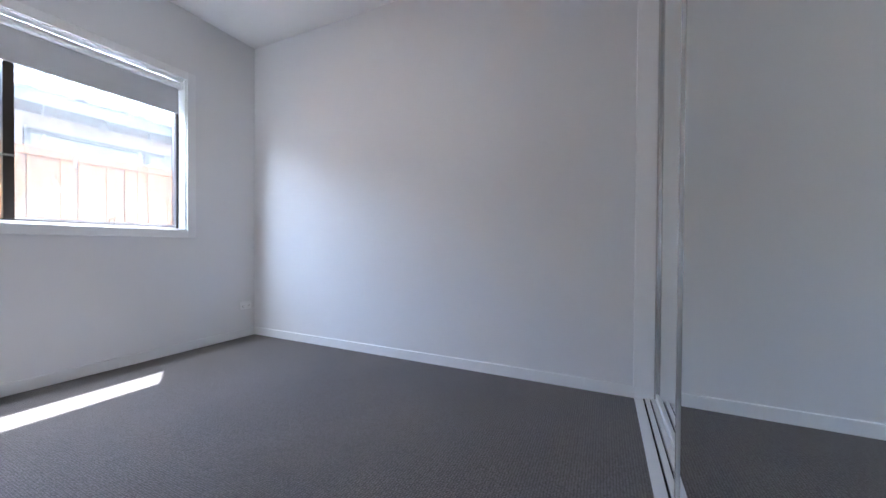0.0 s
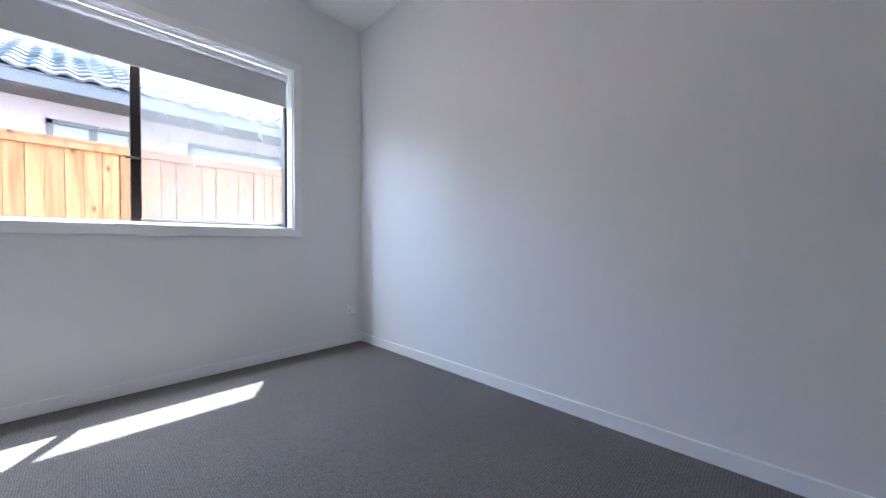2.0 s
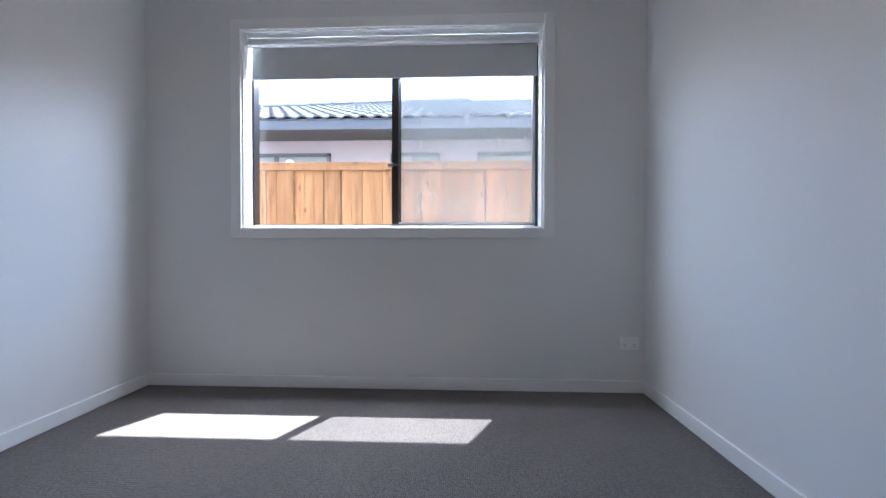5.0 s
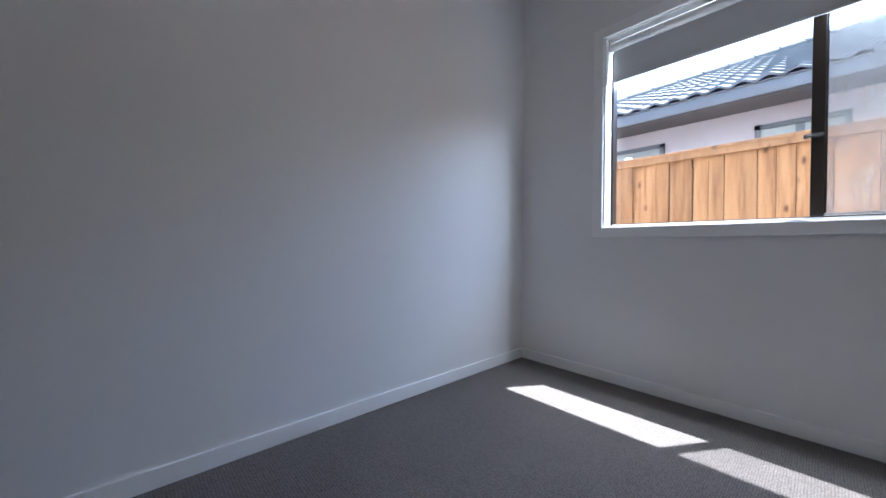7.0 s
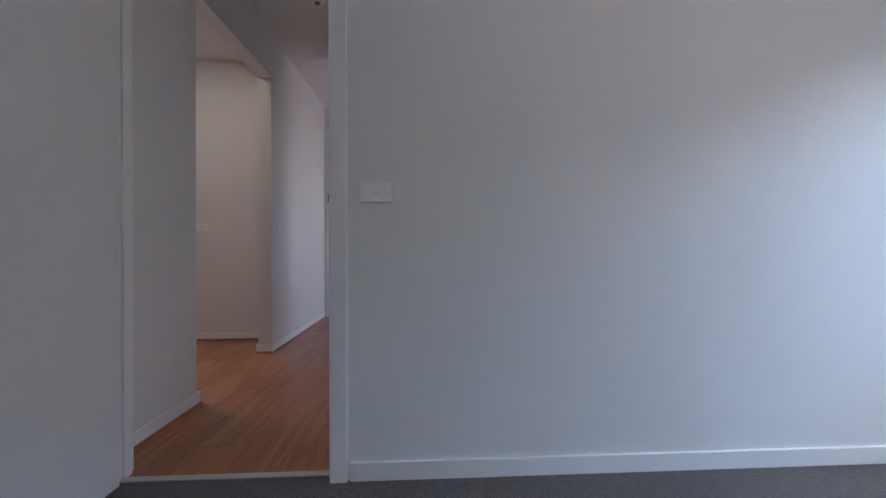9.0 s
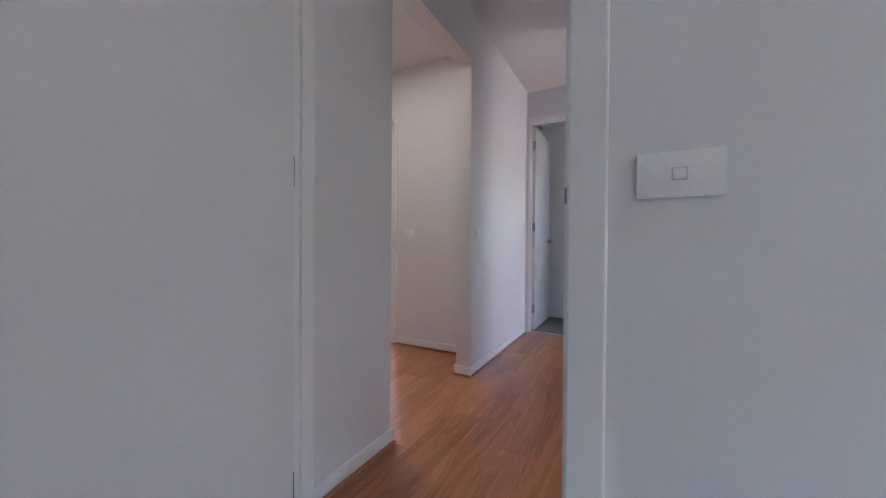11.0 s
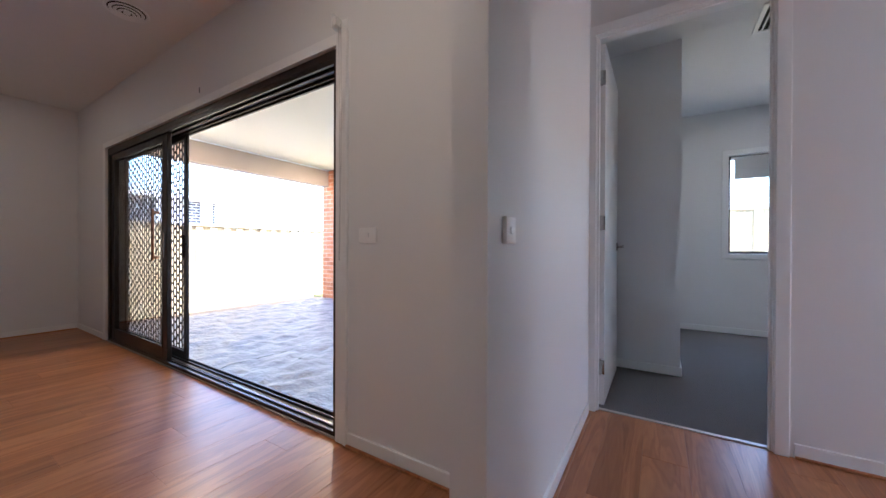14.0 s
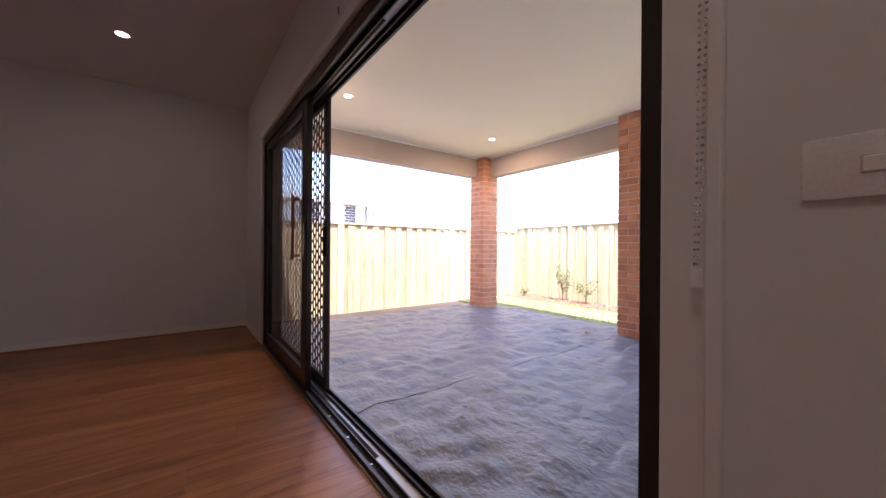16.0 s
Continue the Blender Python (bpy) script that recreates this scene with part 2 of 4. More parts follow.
def glass_material(name, tint=(1, 1, 1), rough=0.0):
    m = bpy.data.materials.new(name)
    m.use_nodes = True
    t = m.node_tree
    t.nodes.remove(t.nodes["Principled BSDF"])
    clear, gloss = t.nodes.new("ShaderNodeBsdfTransparent"), t.nodes.new("ShaderNodeBsdfGlossy")
    clear.inputs[0].default_value = (*tint, 1)
    gloss.inputs["Roughness"].default_value = rough
    lay, mix = t.nodes.new("ShaderNodeLayerWeight"), t.nodes.new("ShaderNodeMixShader")
    lay.inputs["Blend"].default_value = 0.5
    pw, ad = t.nodes.new("ShaderNodeMath"), t.nodes.new("ShaderNodeMath")
    pw.operation, ad.operation = "POWER", "MULTIPLY_ADD"
    pw.inputs[1].default_value = 4.0
    ad.inputs[1].default_value, ad.inputs[2].default_value = 0.6, 0.03
    t.links.new(lay.outputs["Facing"], pw.inputs[0])
    t.links.new(pw.outputs[0], ad.inputs[0])
    t.links.new(ad.outputs[0], mix.inputs[0])
    t.links.new(clear.outputs[0], mix.inputs[1])
    t.links.new(gloss.outputs[0], mix.inputs[2])
    t.links.new(mix.outputs[0], t.nodes["Material Output"].inputs[0])
    return m


def mesh_screen_material(name, cover, col):
    """Woven insect mesh: fine threads that let part of the light straight through; uneven cover carries painted glints.
    """
    m = bpy.data.materials.new(name)
    m.use_nodes = True
    t = m.node_tree
    b = t.nodes["Principled BSDF"]
    b.inputs["Base Color"].default_value = (*col, 1)
    b.inputs["Roughness"].default_value = 0.5
    clear, mix = t.nodes.new("ShaderNodeBsdfTransparent"), t.nodes.new("ShaderNodeMixShader")
    co, no = t.nodes.new("ShaderNodeTexCoord"), t.nodes.new("ShaderNodeTexNoise")
    no.inputs["Scale"].default_value = 16.0
    st = t.nodes.new("ShaderNodeMapping")
    st.inputs["Scale"].default_value = (1.3, 1.0, 0.4)
    rg = t.nodes.new("ShaderNodeMapRange")
    rg.inputs["From Min"].default_value, rg.inputs["From Max"].default_value = 0.3, 0.75
    rg.inputs["To Min"].default_value, rg.inputs["To Max"].default_value = cover - 0.04, cover + 0.06
    t.links.new(co.outputs["Object"], st.inputs["Vector"])
    t.links.new(st.outputs[0], no.inputs["Vector"])
    t.links.new(no.outputs["Fac"], rg.inputs["Value"])
    t.links.new(rg.outputs[0], mix.inputs[0])
    t.links.new(clear.outputs[0], mix.inputs[1])
    t.links.new(b.outputs[0], mix.inputs[2])
    t.links.new(mix.outputs[0], t.nodes["Material Output"].inputs[0])
    return m


def glow(name, col, strength):
    m = bpy.data.materials.new(name)
    m.use_nodes = True
    b = m.node_tree.nodes["Principled BSDF"]
    b.inputs["Base Color"].default_value = (0.9, 0.9, 0.9, 1)
    b.inputs["Emission Color"].default_value = (*col, 1)
    b.inputs["Emission Strength"].default_value = strength
    return m


def leaf_material(name, a, b):
    n = Nodes(name, a, 0.55)
    isl = n.t.nodes.new("ShaderNodeNewGeometry")
    n.base(n.mix(0.3, n.ramp(isl.outputs["Random Per Island"], (0.0, a), (1.0, b)), n.ramp(n.noise(30, 3), (0.3, a), (0.7, b))))
    return n.m


# White ceiling; warm bounced light is put into its cream tint.
PATIOCEIL = plain("bounce_tinted_ceiling_paint", (0.86, 0.80, 0.69), 0.8, vary=0.015, grain=220, bump=0.1, dist=0.0008, big=0.7)
CARPET = carpet_material()
TIMBER = timber_floor_material()
PALING = paling_material("treated_pine_paling", (0.36, 0.178, 0.070), (0.19, 0.083, 0.030), (0.42, 0.235, 0.108))
# Palings paled, knots faint: the sun's glare is put into the colour.
GLAREPAL = paling_material("glare_paled_paling", (0.56, 0.48, 0.32), (0.40, 0.32, 0.19), (0.62, 0.55, 0.39), 0.65)
BRICK = brick_material()
DARKBRICK = plain("dark_house_brick", (0.10, 0.085, 0.085), 0.85, vary=0.25, grain=40, bump=0.4, dist=0.003)
SLATE = stamped_concrete_material()
TILE = roof_tile_material()
GLASS = glass_material("window_glass", (0.96, 0.98, 0.97))
DOORGLASS = glass_material("tinted_door_glass", (0.86, 0.85, 0.84))
# Threads near white: the sunlit glints on the mesh are put into the colour.
FLYMESH = mesh_screen_material("insect_mesh", 0.24, (0.85, 0.85, 0.86))
MIRROR = Nodes("mirror_silver", (0.80, 0.835, 0.83), 0.0, 1.0).m
LED = glow("warm_led_disc", (1.0, 0.86, 0.68), 9.0)
GRASSM = plain("turf_soil", (0.28, 0.31, 0.14), 0.95, vary=0.3, grain=60, bump=0.8, dist=0.01, big=6)
BLADE = leaf_material("grass_blades", (0.22, 0.29, 0.09), (0.36, 0.40, 0.18))
LEAF = leaf_material("shrub_leaf", (0.055, 0.12, 0.03), (0.13, 0.20, 0.07))
DRYLEAF = plain("dry_leaf", (0.72, 0.60, 0.40), 0.8, vary=0.15)
SOIL = plain("yard_soil", (0.26, 0.21, 0.16), 0.95, vary=0.2, grain=24, bump=0.8, dist=0.01, big=1.5)

# ---- mesh helpers ----


def solid(bm, lo, hi):
    """A box into bm; returns its vertices."""
    made = bmesh.ops.create_cube(bm, size=1)["verts"]
    for v in made:
        v.co = Vector([lo[i] + (v.co[i] + 0.5) * (hi[i] - lo[i]) for i in range(3)])
    return made


def boxes(*pairs, bevel=0.0):
    bm = bmesh.new()
    for lo, hi in pairs:
        solid(bm, lo, hi)
    if bevel:
        bmesh.ops.bevel(bm, geom=bm.edges[:], offset=bevel, segments=2, affect="EDGES", profile=0.5)
    return bm


def tube(bm, a, b, r, seg=16, r2=None):
    """A closed cylinder or cone from a to b."""
    a, b = Vector(a), Vector(b)
    turn = (b - a).to_track_quat("Z", "Y").to_matrix().to_4x4()
    m = Matrix.Translation((a + b) / 2) @ turn
    bmesh.ops.create_cone(bm, cap_ends=True, segments=seg, radius1=r, radius2=r if r2 is None else r2, depth=(b - a).length, matrix=m)
    return bm


def mesh_of(name, bm, m, smooth=False):
    me = bpy.data.meshes.new(name)
    bm.normal_update()
    bm.to_mesh(me)
    bm.free()
    me.materials.append(m)
    if smooth:
        me.polygons.foreach_set("use_smooth", [True] * len(me.polygons))
        me.set_sharp_from_angle(angle=radians(35))
    return me


def part(name, bm, material, parent, label="", smooth=False):
    ob = new(name, mesh_of(name, bm, material, smooth))
    ob.parent = parent
    return tagged(ob, label)


def thing(name, at, label, category, group="", kind=""):
    ob = new(name)
    ob.empty_display_size = 0.1
    ob.matrix_world = Matrix.Translation(at)
    return tagged(ob, label, category, group, kind)


def setting(name, bm, material, label, category, smooth=False):
    return tagged(new(name, mesh_of(name, bm, material, smooth)), label, category, "", "structure")


def piece(name, me, parent, m):
    ob = new(name, me)
    ob.parent = parent
    ob.matrix_basis = m
    return ob


def root_of(ob):
    at = Vector((0, 0, 0))
    while ob is not None:
        at += ob.matrix_basis.translation
        ob = ob.parent
    return at


def fit_part(name, bm, material, parent, label="", smooth=False):
    """A part whose mesh is given in the world's coordinates."""
    bmesh.ops.translate(bm, vec=-root_of(parent), verts=bm.verts)
    return part(name, bm, material, parent, label, smooth)


# ---- plan, in metres ----
H = 2.7                                   # ceilings
XE = 3.0                                  # bedroom: door wall at x 0, blank wall at XE, window wall at y 0
YROBE = -3.18                             # wardrobe front
WX0, WX1, WZ0, WZ1 = 0.602, 2.408, 0.966, 2.15
D1A, D1B, DHEAD = -3.65, -2.858, 2.35      # bedroom doorway
YHS, YHN = -3.785, -2.775                 # hall's two faces
XHS, XPIL = -0.688, -1.668                # opening to the living room
XCORN = -2.24
XD2, D2A, D2B = -3.21, -3.755, -2.935     # second bedroom's doorway
XSL, SLA, SLB, SLH = -2.115, -8.50, -4.867, 2.085
YFAR, XLE = -9.57, 3.4
XB2, W2A, W2B, W2Z0, W2Z1 = -6.24, -2.71, -0.9, 0.966, 2.15
XP, YP, PIER = -5.72, -9.10, 0.35
YSLAB, ZSLAB, ZALF, ZGROUND = -9.58, -0.035, 2.625, -0.14

# ---- walls, floors, ceilings ----
setting("wall_window", boxes(((-0.09, 0, 0), (WX0, 0.18, H)), ((WX1, 0, 0), (XE, 0.18, H)), ((WX0, 0, 0), (WX1, 0.18, WZ0)), ((WX0, 0, WZ1), (WX1, 0.18, H))),
        PAINT, "white painted plaster wall round the bedroom window", "wall")
setting("wall_blank", boxes(((XE, -3.9, 0), (XE + 0.1, 0.18, H))), PAINT, "plain white painted plaster bedroom wall", "wall")
setting("wall_door", boxes(((-0.09, D1B + 0.02, 0), (0, 0, H)), ((-0.09, D1A - 0.02, DHEAD + 0.02), (0, D1B + 0.02, H)), ((-0.09, YHS, 0), (0, D1A - 0.02, H))),
        PAINT, "white painted plaster wall with the bedroom doorway", "wall")
setting("wall_nook", boxes(((0, -3.81, 0), (0.868, -3.72, H))), PAINT, "white plaster wall behind the open bedroom door", "wall")
setting("wall_wardrobe", boxes(((0.868, -3.9, 0), (0.955, YROBE, H)), ((0.955, YROBE - 0.16, 2.4), (XE, YROBE, H)), ((0.955, -3.9, 0), (XE, -3.81, H)), ((0.955, -3.81, 2.6), (XE, YROBE - 0.16, H))),
        PAINT, "white plaster wardrobe surround", "wall")
setting("wall_hall_south", boxes(((XHS, YHS - 0.12, 0), (-0.09, YHS, H))), PAINT, "white plaster wall between hall and living room", "wall")
setting("wall_living_north", boxes(((-0.09, -4.03, 0), (XLE, -3.91, H))), PAINT, "white plaster living room wall", "wall")
setting("wall_opening_head", boxes(((XPIL, YHS - 0.12, 2.325), (XHS, YHS, H))), PAINT, "white plaster head over the living room opening", "wall")
setting("wall_corridor", boxes(((XD2 - 0.09, YHS - 0.124, 0), (XPIL, YHS - 0.013, H))), PAINT, "white plaster corridor wall with a free end", "wall")
setting("wall_hall_north", boxes(((XCORN, YHN, 0), (-0.09, YHN + 0.1, H))), PAINT, "white plaster hall wall", "wall")
setting("wall_passage", boxes(((XCORN, YHN + 0.1, 0), (XCORN + 0.1, 0.0, H)), ((XD2, 0.0, 2.1), (XCORN + 0.1, 0.1, H)), ((XD2, 0.0, 0), (XD2 + 0.1, 0.1, 2.1)), ((XCORN, 0.0, 0), (XCORN + 0.1, 0.1, 2.1)), ((XCORN + 0.1, 0.0, 0), (-0.09, 0.1, H))), PAINT, "white plaster side passage wall", "wall")
setting("wall_second_door", boxes(((XD2 - 0.09, D2B + 0.02, 0), (XD2, 0.0, H)), ((XD2 - 0.09, D2A - 0.02, DHEAD + 0.02), (XD2, D2B + 0.02, H)), ((XD2 - 0.09, YHS - 0.013, 0), (XD2, D2A - 0.02, H))),
        PAINT, "white plaster wall with the second bedroom doorway", "wall")
setting("wall_sliding_door", boxes(((XSL - 0.15, YFAR, 0), (XSL, SLA, H)), ((XSL - 0.15, SLA, SLH), (XSL, SLB, H)), ((XSL - 0.15, SLB, 0), (XSL, YHS - 0.124, H))),
        PAINT, "white plaster wall with the glass sliding door", "wall")
setting("wall_living_far", boxes(((XSL - 0.15, YFAR - 0.2, 0), (XLE, YFAR, H))), PAINT, "plain white living room end wall", "wall")
setting("wall_living_east", boxes(((XLE, YFAR - 0.2, 0), (XLE + 0.1, -3.91, H))), PAINT, "plain white living room side wall", "wall")
setting("wall_second_window", boxes(((XB2 - 0.2, -4.05, 0), (XB2, W2A, H)), ((XB2 - 0.2, W2B, 0), (XB2, 0.0, H)), ((XB2 - 0.2, W2A, 0), (XB2, W2B, W2Z0)), ((XB2 - 0.2, W2A, W2Z1), (XB2, W2B, H))),
        PAINT, "white plaster wall round the second bedroom window", "wall")
setting("wall_second_return", boxes(((-4.86, -3.85, 0), (-4.21, -3.275, H))), PAINT, "white plaster wardrobe end in the second bedroom", "wall")
setting("wall_second_south", boxes(((XB2, -4.05, 0), (XD2 - 0.09, -3.945, H))), PAINT, "white wall between second bedroom and patio", "wall")
setting("wall_second_north", boxes(((XB2 - 0.2, 0, 0), (XD2, 0.1, H))), PAINT, "white second bedroom side wall", "wall")

setting("ceiling_house", boxes(((XB2 - 0.2, -4.05, H), (XE + 0.1, 0.18, H + 0.12)), ((XSL - 0.15, YFAR - 0.2, H), (XLE + 0.1, -4.05, H + 0.12))), CEIL, "flat white plasterboard ceiling", "ceiling")
setting("ceiling_patio", boxes(((XP - PIER, YP - PIER, ZALF), (XSL - 0.15, -4.05, ZALF + 0.03))), PATIOCEIL, "white patio ceiling with warm bounced light in its cream tint", "ceiling")

floor_bed = setting("floor_bedroom", boxes(((-0.04, -3.9, -0.1), (XE + 0.1, 0.0, 0))), CARPET, "dark grey loop pile carpet", "carpet")
floor_second = setting("floor_second_bedroom", boxes(((XB2, -3.945, -0.1), (XD2 - 0.04, 0.0, 0))), CARPET, "dark grey loop pile carpet", "carpet")


def displaced_slab():
    """The patio slab: a stamped, uneven top on a solid edge, with one sawn control joint."""
    x0, x1, y0, y1 = -6.18, XSL - 0.175, YSLAB, -4.05
    nx, ny = 145, 210
    bm = bmesh.new()
    rows = []
    joint = -6.70
    ys = sorted([q for q in (y0 + (y1 - y0) * j / ny for j in range(ny + 1)) if abs(q - joint) > 0.012] + [joint - 0.006, joint - 0.003, joint + 0.003, joint + 0.006])
    ny = len(ys) - 1
    for y in ys:
        row = []
        for i in range(nx + 1):
            x = x0 + (x1 - x0) * i / nx
            p = Vector((x * 2.6 + 0.5 * noise.noise((x * 3, y * 3, 2)), y * 3.4, 0.3))
            d = noise.voronoi(p)[0]
            ridge = min(1.0, (d[1] - d[0]) * 2.2)
            z = ZSLAB - 0.022 + 0.023 * ridge + 0.010 * noise.fractal(Vector((x * 5.0, y * 6.5, 1)), 0.9, 2.0, 4)
            if abs(y - joint) < 0.004:
                z -= 0.011
            row.append(bm.verts.new((x, y, z)))
        rows.append(row)
    for j in range(ny):
        for i in range(nx):
            bm.faces.new((rows[j][i], rows[j][i + 1], rows[j + 1][i + 1], rows[j + 1][i]))
    for line, flip in ((rows[0], True), (rows[ny], False), ([r[0] for r in rows], False), ([r[nx] for r in rows], True)):
        low = [bm.verts.new((v.co.x, v.co.y, ZGROUND - 0.1)) for v in line]
        for k in range(len(line) - 1):
            f = (line[k], low[k], low[k + 1], line[k + 1])
            bm.faces.new(f if flip else f[::-1])
    return bm


setting("patio_floor", displaced_slab(), SLATE, "stamped blue-grey concrete patio slab with a joint", "paving", smooth=True)
bm = bmesh.new()
for v in ((-900, -900), (900, -900), (900, 900), (-900, 900)):
    bm.verts.new((*v, ZGROUND))
bm.faces.new(bm.verts[:])
setting("ground", bm, SOIL, "bare pale brown yard soil", "ground")
setting("side_path", boxes(((-4, 0.18, ZGROUND), (9, 1.12, ZGROUND + 0.03))), CONCRETE, "pale concrete side path below the window", "path")
setting("lawn", boxes(((-7.55, -10.35, ZGROUND), (-6.19, -4.2, ZGROUND + 0.035))), GRASSM, "narrow strip of new turf beside the patio", "lawn")


# ---- trims ----
def skirting(runs, bead=False):
    """Square-edged skirting boards along runs ((x0, y0), (x1, y1), outward normal); bead adds a timber quad at the floor."""
    for (x0, y0), (x1, y1), (nx, ny) in runs:
        xs, ys = sorted((x0, x1)), sorted((y0, y1))
        lo = [xs[0] + min(0, nx) * 0.013, ys[0] + min(0, ny) * 0.013, 0.001]
        hi = [xs[1] + max(0, nx) * 0.013, ys[1] + max(0, ny) * 0.013, 0.072]
        setting("baseboard", boxes((lo, hi), bevel=0.003), GLOSS, "white gloss skirting board", "skirting")
        if bead:
            ax, ay = nx * 0.013, ny * 0.013
            lo = [xs[0] + ax + min(0, nx) * 0.014, ys[0] + ay + min(0, ny) * 0.014, 0.0015]
            hi = [xs[1] + ax + max(0, nx) * 0.014, ys[1] + ay + max(0, ny) * 0.014, 0.016]
            setting("trim", boxes((lo, hi), bevel=0.005), TIMBER, "timber-look quad bead along the skirting", "trim")


skirting([((0.013, 0), (XE - 0.013, 0), (0, -1)), ((XE, YROBE), (XE, 0), (-1, 0)), ((0, D1B + 0.078), (0, 0), (1, 0)),
                               ((0.013, -3.72), (0.855, -3.72), (0, 1)), ((0.868, -3.707), (0.868, YROBE), (-1, 0))])
skirting([((XHS - 0.013, YHS), (-0.175, YHS), (0, 1)), ((XHS, YHS - 0.12), (XHS, YHS), (-1, 0)),
                            ((XPIL, YHS - 0.137), (XPIL, YHS), (1, 0)), ((XD2 + 0.07, YHS - 0.013), (XPIL, YHS - 0.013), (0, 1)),
                            ((XSL, YHS - 0.124), (XPIL, YHS - 0.124), (0, -1)), ((XSL, SLB + 0.085), (XSL, YHS - 0.137), (1, 0)),
                            ((XSL, YFAR + 0.013), (XSL, SLA - 0.1), (1, 0)), ((XSL, YFAR), (XLE - 0.013, YFAR), (0, 1)), ((XLE, YFAR), (XLE, -4.03), (-1, 0)),
                            ((XCORN, YHN), (-0.175, YHN), (0, -1)), ((XCORN, YHN), (XCORN, 0.0), (-1, 0)), ((XD2, D2B + 0.078), (XD2, 0.0), (1, 0))], True)
skirting([((XB2, -3.26), (XB2, 0), (1, 0)), ((-4.21, -3.84), (-4.21, -3.262), (1, 0)), ((-4.86, -3.275), (-4.21, -3.275), (0, 1)), ((XB2, 0), (XD2 - 0.09, 0), (0, -1))])


def architrave_x(name, x, nx, ya, yb, head, w=0.066, t=0.017, foot=0.0):
    """Door trim on a wall face at x whose normal is nx, round an opening from ya to yb."""
    a, b = sorted((x, x + nx * t))
    bm = boxes(((a, ya - w, foot), (b, ya, head)), ((a, yb, foot), (b, yb + w, head)), ((a, ya - w, head), (b, yb + w, head + w)), bevel=0.004)
    return setting(name, bm, GLOSS, "white gloss door architrave", "architrave")


def door_lining(name, xa, xb, ya, yb, stop):
    """The lining boards inside a doorway, with the stop bead at x = stop."""
    xa, xb = sorted((xa, xb))
    bm = boxes(((xa, ya - 0.02, 0.002), (xb, ya, DHEAD)), ((xa, yb, 0.002), (xb, yb + 0.02, DHEAD)), ((xa, ya - 0.02, DHEAD), (xb, yb + 0.02, DHEAD + 0.02)),
               ((stop - 0.018, ya, 0.002), (stop + 0.018, ya + 0.011, DHEAD - 0.011)), ((stop - 0.018, yb - 0.011, 0.002), (stop + 0.018, yb, DHEAD - 0.011)), ((stop - 0.018, ya, DHEAD - 0.011), (stop + 0.018, yb, DHEAD)), bevel=0.002)
    return setting(name, bm, GLOSS, "white gloss door lining with stop bead", "door frame")


door_lining("door_frame_1", -0.092, 0.002, D1A, D1B, -0.062)
architrave_x("architrave_1_room", 0.0, 1, D1A - 0.004, D1B + 0.004, DHEAD + 0.004)
architrave_x("architrave_1_hall", -0.09, -1, D1A - 0.004, D1B + 0.004, DHEAD + 0.004, w=0.06)
door_lining("door_frame_2", XD2 - 0.092, XD2 + 0.002, D2A, D2B, XD2 - 0.025)
architrave_x("architrave_2_hall", XD2, 1, D2A - 0.004, D2B + 0.004, DHEAD + 0.004, w=0.058)
architrave_x("architrave_2_room", XD2 - 0.09, -1, D2A - 0.004, D2B + 0.004, DHEAD + 0.004)
for nm, x0, ya, yb in (("threshold_1", -0.055, D1A, D1B), ("threshold_2", XD2 - 0.055, D2A, D2B)):
    setting(nm, boxes(((x0, ya, 0.001), (x0 + 0.03, yb, 0.007)), bevel=0.0025), CHAMPAGNE, "thin pale metal strip between carpet and timber floor", "threshold")


# ---- doors ----
def hinge(parent, at, label="brass-free satin steel hinge"):
    bm = boxes(((at[0] - 0.006, at[1] - 0.004, at[2] - 0.045), (at[0] + 0.006, at[1] + 0.022, at[2] + 0.045)), bevel=0.001)
    tube(bm, (at[0], at[1] - 0.004, at[2] - 0.05), (at[0], at[1] - 0.004, at[2] + 0.05), 0.006, 10)
    fit_part("hinge", bm, CHROME, parent, "satin steel butt hinge", True)


def lever(parent, at, face, run):
    """A round rose and a flat lever; face is the sign of y that it looks to, run the sign of x along which it points."""
    x, y, z = at
    bm = tube(bmesh.new(), (x, y, z), (x, y + face * 0.009, z), 0.032, 32)
    tube(bm, (x, y + face * 0.009, z), (x, y + face * 0.013, z), 0.032, 32, 0.025)
    rose = fit_part("rose", bm, CHROME, parent, "round satin chrome rose", True)
    bm = tube(bmesh.new(), (x, y + face * 0.01, z), (x, y + face * 0.05, z), 0.009, 16)
    n = 10
    prev = None
    for k in range(n + 1):
        u = k / n
        cx, half = x + run * (-0.008 + 0.118 * u), 0.0135 - 0.005 * u
        cy, cz, th = y + face * (0.047 + 0.004 * math.sin(u * 3)), z + 0.002 - 0.004 * u * u, 0.0055 - 0.002 * u
        ring = [bm.verts.new((cx, cy + sy * th, cz + sz * half)) for sy, sz in ((-1, -1), (1, -1), (1, 1), (-1, 1))]
        if prev:
            for q in range(4):
                bm.faces.new((prev[q], prev[(q + 1) % 4], ring[(q + 1) % 4], ring[q]))
        else:
            bm.faces.new(ring)
        prev = ring
    bm.faces.new(prev[::-1])
    bmesh.ops.recalc_face_normals(bm, faces=bm.faces[:])
    fit_part("lever", bm, CHROME, rose, "satin chrome lever handle", True)


